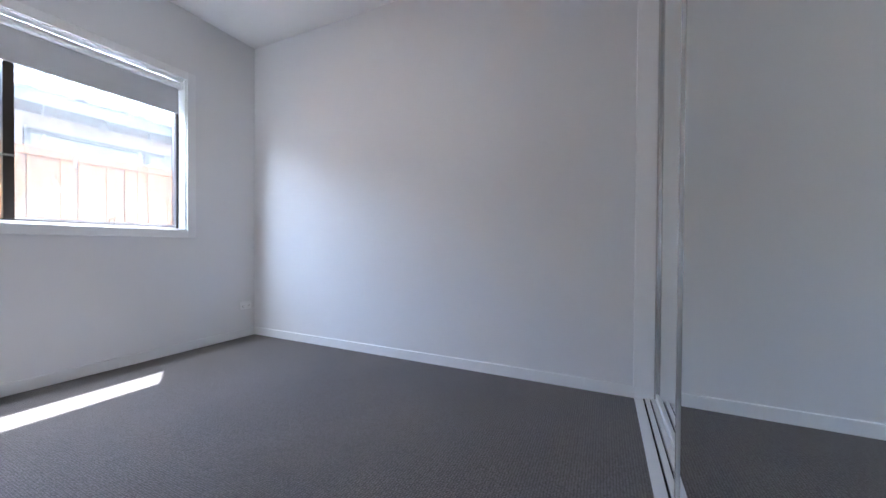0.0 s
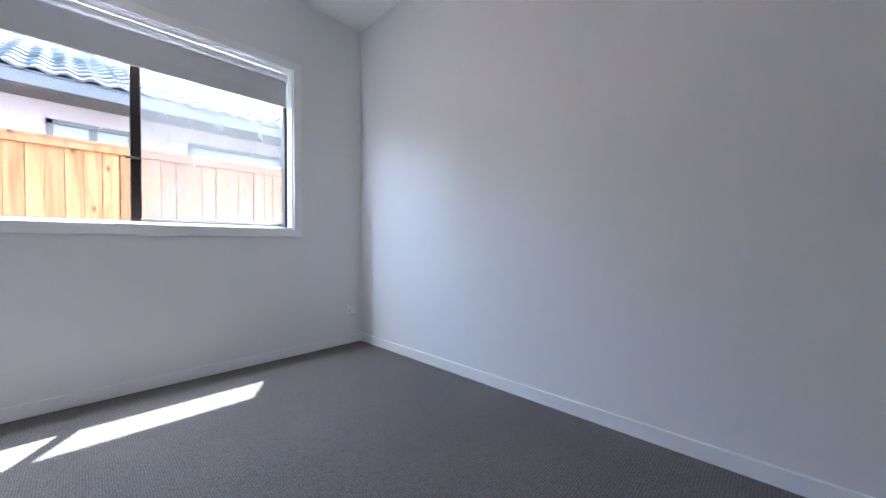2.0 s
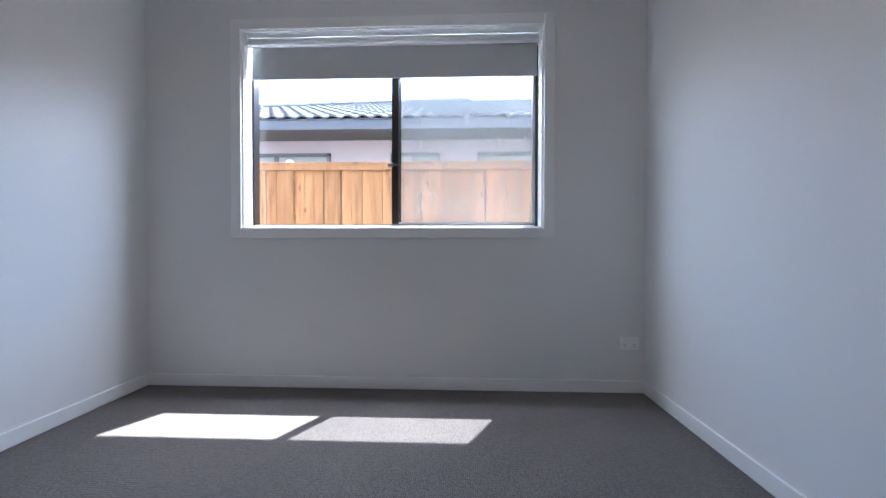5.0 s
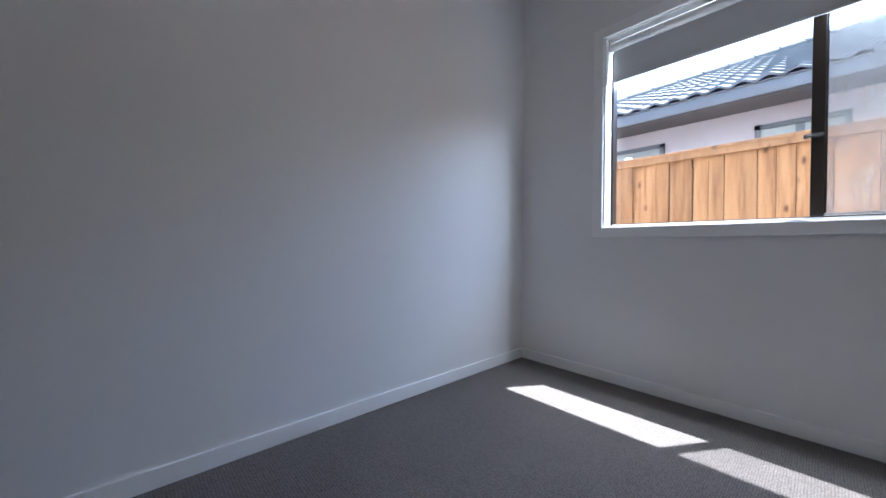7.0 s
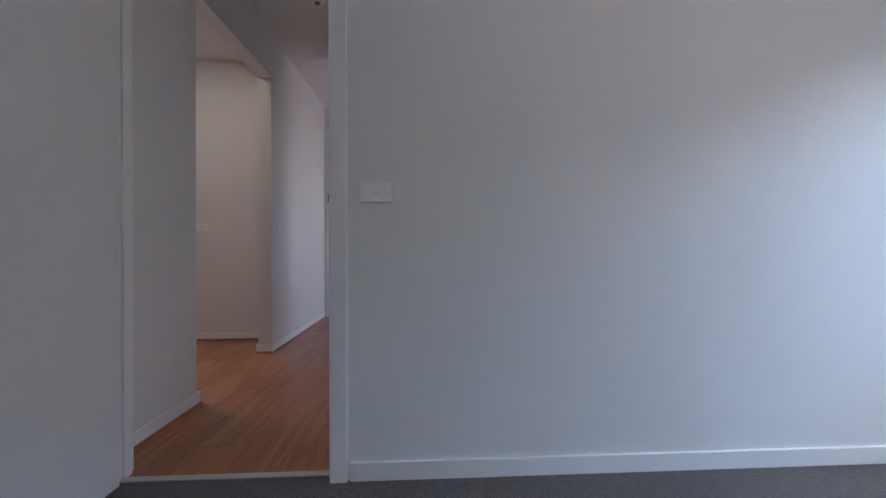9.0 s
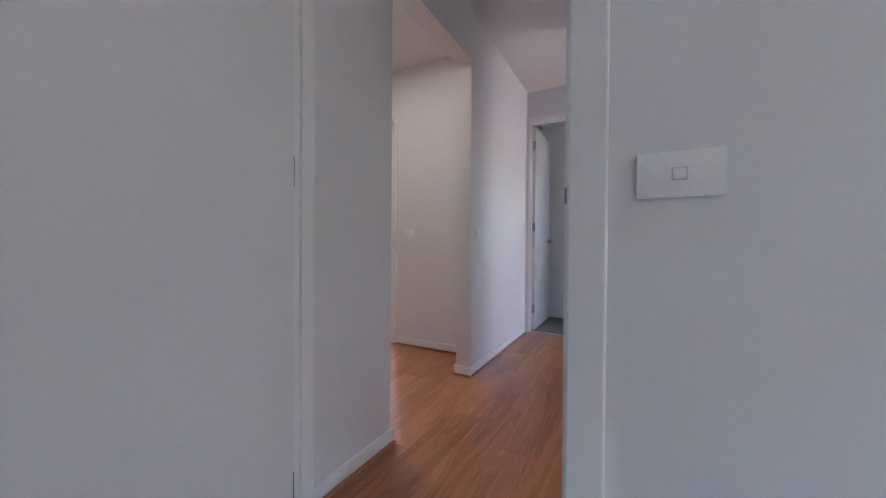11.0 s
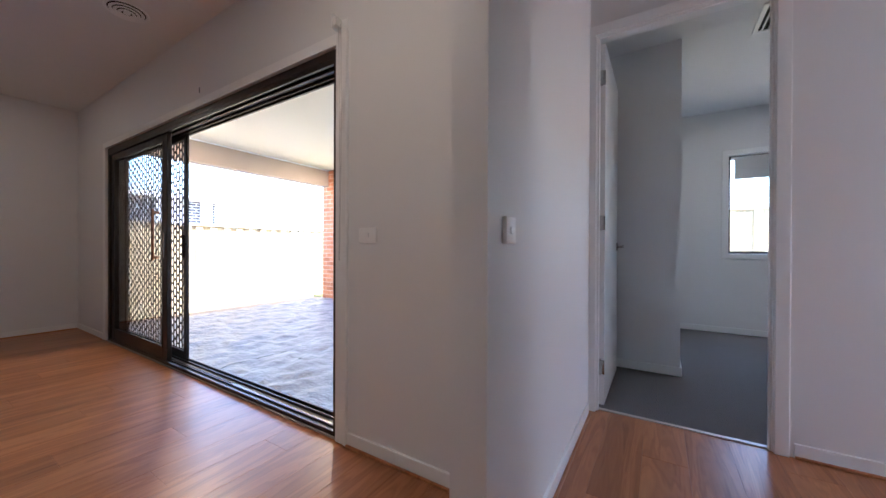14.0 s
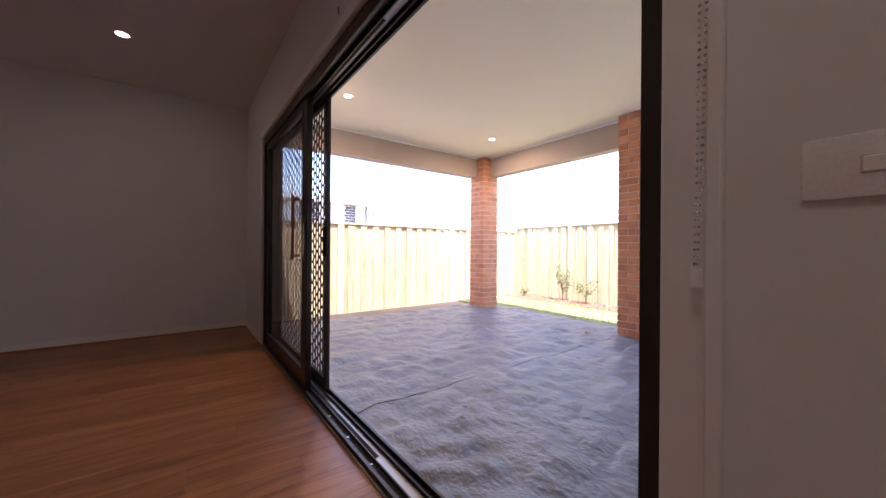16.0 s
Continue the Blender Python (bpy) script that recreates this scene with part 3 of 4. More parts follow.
def open_door(name, x, run, y, label):
    """A flush leaf that stands open along x from its hinges at x, with its faces at y and y + 0.035."""
    d = thing(name, (x, y, 0.008), label, "door", kind="structure")
    xa, xb = sorted((x + run * 0.004, x + run * 0.790))
    fit_part("leaf", boxes(((xa, y, 0.01), (xb, y + 0.035, DHEAD - 0.004)), bevel=0.002), LEAFW, d)
    for face, yy in ((1, y + 0.035), (-1, y)):
        lever(d, (x + run * 0.728, yy, 1.038), face, -run)
    bm = boxes(((x + run * 0.790 - 0.0015, y + 0.006, 0.95), (x + run * 0.790 + 0.0015, y + 0.029, 1.12)), bevel=0.0005)
    fit_part("latch_plate", bm, CHROME, d, "satin chrome latch plate")
    for z in (0.255, 1.19, 2.126):
        hinge(d, (x + run * 0.001, y + (0.005 if run > 0 else 0.014), z))
    return d


open_door("door_1", 0.0, 1, D1A, "flush white bedroom door standing open with lever handle")
open_door("door_2", XD2 - 0.09, -1, D2A, "flush white second bedroom door standing open")
strike = setting("strike_plate", boxes(((-0.05, D1B - 0.003, 1.03), (-0.018, D1B + 0.0005, 1.10)), ((-0.012, D1B - 0.004, 1.055), (0.004, D1B + 0.0005, 1.085)), bevel=0.001), CHROME, "bright chrome strike plate in the door lining", "strike plate")


# ---- bedroom window ----
def sliding_window(name, label, x0, x1, z0, z1, y):
    """A two-pane sliding window in the plane y, seen from -y; returns its Empty. Built for the wall along x."""
    w = thing(name, ((x0 + x1) / 2, y, z0), label, "window", kind="structure")
    f, d = 0.018, 0.06
    fit_part("frame", boxes(((x0, y, z0), (x0 + 0.012, y + d, z1)), ((x1 - f, y, z0), (x1, y + d, z1)), ((x0 + 0.012, y + 0.02, z0), (x1 - f, y + d, z0 + f)), ((x0 + 0.012, y, z1 - f), (x1 - f, y + d, z1)), bevel=0.002), BRONZE, w, "dark bronze aluminium frame")
    fit_part("sill_strip", boxes(((x0 + 0.012, y, z0), (x1 - f, y + 0.019, z0 + 0.012)), bevel=0.0015), ALU, w, "pale sill strip")
    xm = (x0 + x1) / 2 + 0.015
    fit_part("meeting_stile", boxes(((xm - 0.022, y - 0.008, z0 + f), (xm + 0.022, y + 0.03, z1 - f)), ((xm + 0.006, y + 0.03, z0 + f), (xm + 0.03, y + 0.045, z1 - f)), bevel=0.002), BRONZE, w, "dark bronze meeting stile")
    fit_part("sash_rail", boxes(((xm + 0.022, y - 0.004, z0 + f), (x1 - f - 0.014, y + 0.022, z0 + f + 0.012)), ((x1 - f - 0.016, y - 0.004, z0 + f), (x1 - f, y + 0.022, z1 - f)), bevel=0.0015), SILL_ALU, w, "grey sliding sash rail")
    left = fit_part("pane", boxes(((x0 + 0.012, y + 0.034, z0 + f), (xm, y + 0.039, z1 - f))), GLASS, w, "clear glass pane")
    right = fit_part("pane", boxes(((xm, y + 0.010, z0 + f), (x1 - f, y + 0.015, z1 - f))), GLASS, w, "clear glass pane")
    left.visible_shadow = right.visible_shadow = False
    fit_part("insect_screen", boxes(((xm + 0.01, y + 0.052, z0 + f), (x1 - f, y + 0.0535, z1 - f))), FLYMESH, w, "woven insect screen, near white with sunlit glints in its colour")
    bm = boxes(((xm - 0.045, y - 0.022, z0 + 0.37), (xm + 0.012, y - 0.008, z0 + 0.388)), ((xm - 0.02, y - 0.03, z0 + 0.372), (xm + 0.018, y - 0.02, z0 + 0.386)), bevel=0.002)
    fit_part("catch", bm, CHROME, w, "small metal sash catch")
    bm = boxes(((xm + 0.44, y - 0.012, z0 + f), (xm + 0.444, y - 0.008, z0 + f + 0.034)), ((xm + 0.466, y - 0.012, z0 + f), (xm + 0.47, y - 0.008, z0 + f + 0.034)), ((xm + 0.44, y - 0.012, z0 + f + 0.03), (xm + 0.47, y - 0.008, z0 + f + 0.034)))
    fit_part("lock_loop", bm, CHROME, w, "small wire lock loop")
    return w


sliding_window("window_1", "bronze aluminium sliding window with an insect screen", WX0 + 0.012, WX1 - 0.012, WZ0 + 0.008, WZ1 - 0.006, 0.085)
setting("window_reveal", boxes(((WX0, -0.004, WZ0), (WX0 + 0.012, 0.15, WZ1)), ((WX1 - 0.012, -0.004, WZ0), (WX1, 0.15, WZ1)), ((WX0 + 0.012, -0.004, WZ0), (WX1 - 0.012, 0.15, WZ0 + 0.008)), ((WX0 + 0.012, -0.004, WZ1 - 0.006), (WX1 - 0.012, 0.15, WZ1)), bevel=0.0015),
        GLOSS, "white gloss timber window reveal", "window reveal")
aw = 0.062
setting("window_architrave", boxes(((WX0 - aw, -0.017, WZ0 - aw), (WX0, -0.0005, WZ1 + aw)), ((WX1, -0.017, WZ0 - aw), (WX1 + aw, -0.0005, WZ1 + aw)), ((WX0, -0.017, WZ0 - aw), (WX1, -0.0005, WZ0)), ((WX0, -0.017, WZ1), (WX1, -0.0005, WZ1 + aw)), bevel=0.003),
        GLOSS, "white gloss window architrave", "architrave")


def roller_blind(x0, x1, y, top, bottom, label):
    """A roller blind let down a little: roll, fabric, weighted bottom bar, two brackets."""
    b = thing("roller_blind", ((x0 + x1) / 2, y, bottom), label, "blind")
    bm = tube(bmesh.new(), (x0, y, top - 0.036), (x1, y, top - 0.036), 0.025, 24)
    # Roll made white: the window light on it is put into the colour.
    fit_part("roll", bm, ALU, b, "roller tube, white to carry the window light on it", True)
    n = 24
    bm = bmesh.new()
    grid = []
    for j in range(5):
        z = bottom + 0.012 + (top - 0.004 - bottom - 0.012) * j / 4
        grid.append([(bm.verts.new((x0 + (x1 - x0) * i / n, y + 0.0195 + 0.0016 * math.sin(i * 1.1 + j), z)), bm.verts.new((x0 + (x1 - x0) * i / n, y + 0.0215 + 0.0016 * math.sin(i * 1.1 + j), z))) for i in range(n + 1)])
    for j in range(4):
        for i in range(n):
            for s in (0, 1):
                q = (grid[j][i][s], grid[j][i + 1][s], grid[j + 1][i + 1][s], grid[j + 1][i][s])
                bm.faces.new(q if s == 0 else q[::-1])
    fit_part("fabric", bm, BLINDF, b, "pale grey blockout fabric", True)
    fit_part("bottom_bar", boxes(((x0, y + 0.014, bottom), (x1, y + 0.026, bottom + 0.016)), bevel=0.004), BLINDF, b, "fabric-wrapped bottom bar", True)
    for xa in (x0 - 0.011, x1 + 0.002):
        fit_part("bracket", boxes(((xa, y - 0.03, top - 0.065), (xa + 0.009, y + 0.03, top)), bevel=0.002), PLASTIC, b, "white plastic bracket")
    return b


roller_blind(0.628, 2.384, 0.048, 2.14, 1.886, "pale grey roller blind drawn slightly down in the bedroom window")


# ---- switches and sockets ----
def wall_plate(name, at, normal, w, h, label, category, buttons=1, pins=False, deep=0.0085):
    """A plastic wall plate on a wall; normal is '+x', '-x', '+y' or '-y'."""
    s = thing(name, at, label, category)
    ax, sg = ("x", 1 if normal[0] == "+" else -1) if normal[1] == "x" else ("y", 1 if normal[0] == "+" else -1)

    def block(u0, u1, v0, v1, d0, d1):
        d0, d1 = sorted((sg * d0, sg * d1))
        if ax == "x":
            return (at[0] + d0, at[1] + u0, at[2] + v0), (at[0] + d1, at[1] + u1, at[2] + v1)
        return (at[0] + u0, at[1] + d0, at[2] + v0), (at[0] + u1, at[1] + d1, at[2] + v1)

    fit_part("plate", boxes(block(-w / 2, w / 2, -h / 2, h / 2, 0.0006, deep), bevel=0.0032), PLASTIC, s, "", True)
    if pins:
        for u in (-w * 0.25, w * 0.25):
            for du, dv, lean in ((-0.006, -0.004, 1), (0.006, -0.004, 1), (0.0, -0.018, 1)):
                # No hole is cut; the slot's shade is a thin black block.
                fit_part("socket_slot", boxes(block(u + du - 0.0013, u + du + 0.0013, dv - 0.004, dv + 0.004, 0.0084, 0.0088)), BLACK, s, "black block standing in for a shaded socket slot")
            fit_part("rocker", boxes(block(u - 0.007, u + 0.007, 0.012, 0.026, 0.0084, 0.0112), bevel=0.0015), PLASTIC, s)
    else:
        for k in range(buttons):
            u = (k - (buttons - 1) / 2) * 0.03
            fit_part("button_surround", boxes(block(u - 0.0105, u + 0.0105, -0.0105, 0.0105, deep - 0.0001, deep + 0.0004), bevel=0.0002), SHADOWGAP, s, "thin grey rim standing in for the shadow gap round the button")
            fit_part("rocker", boxes(block(u - 0.0095, u + 0.0095, -0.0095, 0.0095, deep + 0.0001, deep + 0.003), bevel=0.0018), PLASTIC, s)
    return s


wall_plate("light_switch", (0.0, -2.683, 1.094), "+x", 0.122, 0.077, "white one-button light switch beside the bedroom door", "light switch")
wall_plate("light_switch", (-1.80, YHS - 0.013, 1.076), "+y", 0.075, 0.077, "white square light switch at the corridor wall's end", "light switch", deep=0.015)
wall_plate("light_switch", (XSL, -4.648, 1.086), "+x", 0.118, 0.076, "white light switch beside the sliding door", "light switch")
wall_plate("power_outlet", (2.908, 0.0, 0.29), "-y", 0.114, 0.076, "white double power outlet above the skirting", "power outlet", pins=True)


# ---- mirrored wardrobe ----
setting("wardrobe_track_floor", boxes(((0.955, -3.222, 0.001), (XE, YROBE, 0.014)), ((0.955, -3.252, 0.001), (XE, -3.232, 0.022)), ((0.955, -3.345, 0.001), (XE, -3.262, 0.022)), bevel=0.001),
        ALU, "white aluminium double sliding track on the floor", "track")
# Black strips: the shade in the grooves is put into the colour.
setting("wardrobe_track_groove", boxes(((0.955, -3.262, 0.001), (XE, -3.252, 0.005)), ((0.955, -3.232, 0.001), (XE, -3.222, 0.005))), BLACK, "sliding track grooves, black for the shade in them", "track")
# Added strip; the dark gap line is put into its grey colour.
setting("wardrobe_jamb_seal", boxes(((XE - 0.0335, -3.282, 0.0225), (XE - 0.0305, -3.274, 2.36))), SILL_ALU, "thin grey strip drawing the gap line beside the wardrobe jamb", "seal")
setting("wardrobe_track_head", boxes(((0.955, -3.345, 2.36), (XE, YROBE + 0.004, 2.4))), ALU, "white aluminium head track of the wardrobe", "track")
setting("wardrobe_jamb", boxes(((XE - 0.028, -3.345, 0.012), (XE - 0.0005, YROBE + 0.006, 2.36)), ((0.955, -3.345, 0.012), (0.98, YROBE + 0.006, 2.36)), bevel=0.003), GLOSS, "white gloss wardrobe jamb", "door frame")


def mirror_door(x0, x1, y):
    d = thing("wardrobe_door", ((x0 + x1) / 2, y, 0.026), "tall mirrored sliding wardrobe door with slim metal edges", "wardrobe door", "wardrobe mirror doors")
    z0, z1, s = 0.028, 2.35, 0.013
    for xa in (x0, x1 - s):
        fit_part("stile", boxes(((xa, y - 0.010, z0), (xa + s, y + 0.009, z1)), bevel=0.0025), STILE, d, "slim satin metal stile", True)
    for za in (z0, z1 - 0.03):
        fit_part("rail", boxes(((x0 + s, y - 0.014, za), (x1 - s, y + 0.010, za + 0.03)), bevel=0.002), ALU, d, "slim white metal rail")
    fit_part("mirror", boxes(((x0 + s, y - 0.004, z0 + 0.03), (x1 - s, y + 0.002, z1 - 0.03))), MIRROR, d, "silvered mirror glass")
    return d


mirror_door(0.985, 2.05, -3.232)
mirror_door(2.008, XE - 0.034, -3.290)


# ---- glass sliding door to the patio ----
def slider():
    xo, xi = XSL - 0.165, XSL - 0.006
    s = thing("sliding_door_frame", ((xo + xi) / 2, (SLA + SLB) / 2, 0.0), "wide bronze aluminium sliding door frame with worn sill", "door frame", kind="structure")
    for ya, yb in ((SLA, SLA + 0.045), (SLB - 0.042, SLB)):
        fit_part("jamb", boxes(((xo, ya, 0.0), (xi, yb, SLH)), bevel=0.002), BRONZE, s, "dark bronze jamb")
    y0, y1 = SLA + 0.045, SLB - 0.042
    fit_part("sill", boxes(((xo, y0, -0.03), (xi, y1, 0.010)), bevel=0.002), SILL_ALU, s, "scuffed grey-bronze sill")
    fit_part("sill_track", boxes(((xi - 0.018, y0, 0.010), (xi, y1, 0.034)), ((xi - 0.062, y0, 0.010), (xi - 0.054, y1, 0.026)), ((xo, y0, 0.010), (xo + 0.014, y1, 0.036)), ((xo + 0.036, y0, 0.010), (xo + 0.044, y1, 0.028)), bevel=0.0015), BRONZE, s, "dark bronze running tracks")
    fit_part("sill_channel", boxes(((xi - 0.054, y0, 0.0105), (xi - 0.018, y1, 0.0135)), ((xi - 0.090, y0, 0.0105), (xi - 0.067, -6.10, 0.0145)), ((xo + 0.014, y0, 0.0105), (xo + 0.036, y1, 0.0135))), BLACK, s, "black channel between the tracks")
    fit_part("head", boxes(((xo, y0, SLH - 0.045), (xi, y1, SLH)), bevel=0.002), BRONZE, s, "dark bronze head")
    fit_part("head_infill", boxes(((xo + 0.05, y0, SLH - 0.052), (xi - 0.062, y1, SLH - 0.046))), SILL_ALU, s, "paler head soffit strip")
    fit_part("head_track", boxes(((xi - 0.016, y0, SLH - 0.075), (xi, y1, SLH - 0.045)), ((xi - 0.064, y0, SLH - 0.07), (xi - 0.056, y1, SLH - 0.045)), ((xo, y0, SLH - 0.075), (xo + 0.014, y1, SLH - 0.045)), ((xo + 0.036, y0, SLH - 0.07), (xo + 0.044, y1, SLH - 0.045)), bevel=0.0015), BRONZE, s, "dark bronze head tracks")
    fit_part("head_channel", boxes(((xi - 0.090, y0, SLH - 0.0555), (xi - 0.067, -6.06, SLH - 0.0525))), BLACK, s, "black channel in the head")
    fit_part("inner_trim", boxes(((xi, SLA - 0.002, -0.0), (XSL + 0.003, SLB + 0.002, 0.012)), bevel=0.0015), SILL_ALU, s, "metal floor edge strip")
    for n in range(7):
        yy = -6.9 + n * 0.28
        bm = tube(bmesh.new(), (xi - 0.036, yy, 0.0135), (xi - 0.036, yy, 0.0150), 0.006, 10)
        fit_part("screw", bm, CHROME, s, "small bright screw head")
    return xi, xo


XI, XO = slider()


def glass_leaf(x, ya, yb, th, label, stile=0.085, handle_at=None):
    d = thing("sliding_door_panel", (x, (ya + yb) / 2, 0.026), label, "glass door")
    z0, z1 = 0.027, SLH - 0.05
    xa, xb = x - th / 2, x + th / 2
    for y in (ya, yb - stile):
        fit_part("stile", boxes(((xa, y, z0), (xb, y + stile, z1)), bevel=0.003), BRONZE, d, "dark bronze stile")
    fit_part("bottom_rail", boxes(((xa, ya + stile, z0), (xb, yb - stile, z0 + 0.11)), bevel=0.003), BRONZE, d, "dark bronze bottom rail")
    fit_part("top_rail", boxes(((xa, ya + stile, z1 - 0.08), (xb, yb - stile, z1)), bevel=0.003), BRONZE, d, "dark bronze top rail")
    fit_part("bead", boxes(((xb - 0.002, ya + stile, z0 + 0.11), (xb + 0.004, ya + stile + 0.012, z1 - 0.08)), ((xb - 0.002, yb - stile - 0.012, z0 + 0.11), (xb + 0.004, yb - stile, z1 - 0.08)), ((xb - 0.002, ya + stile, z0 + 0.11), (xb + 0.004, yb - stile, z0 + 0.122)), ((xb - 0.002, ya + stile, z1 - 0.092), (xb + 0.004, yb - stile, z1 - 0.08))), BRONZE, d, "dark glazing bead")
    g = fit_part("pane", boxes(((x - 0.003, ya + stile, z0 + 0.11), (x + 0.003, yb - stile, z1 - 0.08))), DOORGLASS, d, "lightly tinted glass")
    g.visible_shadow = False
    if handle_at:
        hx = xb + 0.045
        bm = boxes(((hx - 0.009, handle_at - 0.012, 0.90), (hx + 0.009, handle_at + 0.012, 1.36)), bevel=0.005)
        for z in (0.93, 1.33):
            solid(bm, (xb, handle_at - 0.009, z - 0.012), (hx - 0.006, handle_at + 0.009, z + 0.012))
        pull = fit_part("pull_handle", bm, WOODPULL, d, "coppery brown pull handle", True)
        fit_part("lock", boxes(((xb, yb - 0.062, 0.93), (xb + 0.012, yb - 0.034, 1.15)), bevel=0.003), CHROME, d, "satin metal lock plate")
    return d


glass_leaf(XI - 0.036, SLA + 0.05, -7.05, 0.036, "bronze framed sliding glass panel pushed aside", handle_at=-7.22)


def security_screen(x, ya, yb):
    """A sliding security screen: bronze frame round a sheet pierced with upright oval holes."""
    d = thing("security_screen_door", (x, (ya + yb) / 2, 0.03), "dark pierced-metal security screen door slid open", "screen door")
    z0, z1, st = 0.03, SLH - 0.05, 0.055
    for y in (ya, yb - st):
        fit_part("stile", boxes(((x - 0.012, y, z0), (x + 0.012, y + st, z1)), bevel=0.002), BRONZE, d, "dark bronze stile")
    for za, zb in ((z0, z0 + 0.07), (z1 - 0.06, z1)):
        fit_part("rail", boxes(((x - 0.012, ya + st, za), (x + 0.012, yb - st, zb)), bevel=0.002), BRONZE, d, "dark bronze rail")
    bm = bmesh.new()
    y0, y1, za, zb = ya + st, yb - st, z0 + 0.07, z1 - 0.06
    cols, rws = 24, 24
    cw, ch = (y1 - y0) / cols, (zb - za) / rws
    for i in range(cols):
        for j in range(rws + (i % 2)):
            off = -0.5 if i % 2 else 0.0
            lo, hi = max(za, za + (j + off) * ch), min(zb, za + (j + 1 + off) * ch)
            cy, cz = y0 + (i + 0.5) * cw, (lo + hi) / 2
            hw, hh = cw * 0.39, (hi - lo) * 0.44
            outer = [(-cw / 2, lo - cz), (0, lo - cz), (cw / 2, lo - cz), (cw / 2, 0), (cw / 2, hi - cz), (0, hi - cz), (-cw / 2, hi - cz), (-cw / 2, 0)]
            inner = [(-hw * 0.72, -hh * 0.72), (0, -hh), (hw * 0.72, -hh * 0.72), (hw, 0), (hw * 0.72, hh * 0.72), (0, hh), (-hw * 0.72, hh * 0.72), (-hw, 0)]
            vo = [bm.verts.new((x, cy + a, cz + b)) for a, b in outer]
            vi = [bm.verts.new((x, cy + a, cz + b)) for a, b in inner]
            vb = [bm.verts.new((x - 0.004, cy + a, cz + b)) for a, b in inner]
            for k in range(8):
                q = (k + 1) % 8
                bm.faces.new((vo[k], vo[q], vi[q], vi[k]))
                bm.faces.new((vi[k], vi[q], vb[q], vb[k]))
    fit_part("pierced_sheet", bm, BRONZE, d, "dark metal sheet pierced with oval holes")
    bm = boxes(((x + 0.012, yb - 0.045, 0.93), (x + 0.028, yb - 0.015, 1.13)), bevel=0.003)
    solid(bm, (x + 0.02, yb - 0.012, 1.04), (x + 0.045, yb + 0.018, 1.06))
    fit_part("lock", bm, BLACK, d, "black screen door lock")


security_screen(XO + 0.022, SLA + 0.05, -6.955)
setting("sliding_door_architrave", boxes(((XSL, SLA - 0.075, 0.012), (XSL + 0.017, SLA, SLH)), ((XSL, SLB, 0.003), (XSL + 0.017, SLB + 0.082, SLH + 0.06)), ((XSL, SLA - 0.075, SLH), (XSL + 0.017, SLB, SLH + 0.06)), ((XSL + 0.017, SLB + 0.062, 0.003), (XSL + 0.022, SLB + 0.082, SLH + 0.06)), bevel=0.003), GLOSS, "white gloss sliding door architrave", "architrave")


def blind_chain():
    y, x = SLB + 0.052, XSL + 0.03
    b = thing("blind_bracket", (x, y, SLH + 0.06), "white roller blind bracket with a hanging metal bead chain", "blind bracket")
    fit_part("bracket", boxes(((XSL + 0.0175, y - 0.02, SLH + 0.045), (XSL + 0.075, y - 0.014, SLH + 0.125)), ((XSL + 0.0005, y - 0.045, SLH + 0.062), (XSL + 0.006, y + 0.02, SLH + 0.125)), ((XSL + 0.03, y - 0.026, SLH + 0.06), (XSL + 0.07, y + 0.01, SLH + 0.1)), bevel=0.002), PLASTIC, b)
    bm = bmesh.new()
    top, low = SLH + 0.07, 0.965
    n = 112
    for side in (0, 1):
        for k in range(n):
            u = k / (n - 1)
            z = top + (low - top) * u
            w = (0.011 if side == 0 else -0.006) * (1 - 0.75 * u) + 0.008 * math.sin(u * 3.0)
            bmesh.ops.create_icosphere(bm, subdivisions=1, radius=0.0026, matrix=Matrix.Translation((x + 0.012, y + w + 0.004, z)))
    fit_part("bead_chain", bm, STILE, b, "bright metal bead chain")
    fit_part("chain_weight", boxes(((x + 0.006, y - 0.001, 0.93), (x + 0.018, y + 0.013, 0.96)), bevel=0.003), PLASTIC, b, "clear plastic chain weight")


blind_chain()
bm = boxes(((XSL + 0.0005, -6.405, SLH + 0.115), (XSL + 0.004, -6.395, SLH + 0.155)), bevel=0.001)
tagged(new("blind_clip", mesh_of("blind_clip", bm, GREYMETAL)), "small grey metal clip fixed to the plaster above the door", "clip")


# ---- ceiling fittings ----
def downlight(at, z):
    d = thing("downlight", (*at, z), "small round recessed downlight, switched on; two of the set are added fill", "downlight", "recessed downlights")
    bm = bmesh.new()
    n = 32
    rings = [[bm.verts.new((r * math.cos(a * math.tau / n), r * math.sin(a * math.tau / n), h)) for a in range(n)] for r, h in ((0.047, -0.0005), (0.046, -0.004), (0.038, -0.004), (0.036, -0.001))]
    for a in range(3):
        for k in range(n):
            bm.faces.new((rings[a][k], rings[a][(k + 1) % n], rings[a + 1][(k + 1) % n], rings[a + 1][k]))
    part("trim_ring", bm, PLASTIC, d, "white trim ring", True)
    part("lens", tube(bmesh.new(), (0, 0, -0.003), (0, 0, -0.0005), 0.0365, 32), LED, d, "glowing warm white lens")
    return d


# Two of the living room fittings belong to the added fill lights.
for x, y, z, watts, col in DOWNLIGHTS_AND_FILL:
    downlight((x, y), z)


def round_vent(at):
    d = thing("ceiling_vent", (*at, H), "round white louvred ceiling air vent", "air vent")
    for k, r in enumerate((0.125, 0.098, 0.074, 0.050)):
        bm = bmesh.new()
        n = 40
        z0 = -0.008 - 0.006 * k
        prof = ((r, z0 + 0.006), (r - 0.003, z0), (r - 0.020, z0 + 0.005), (r - 0.019, z0 + 0.009))
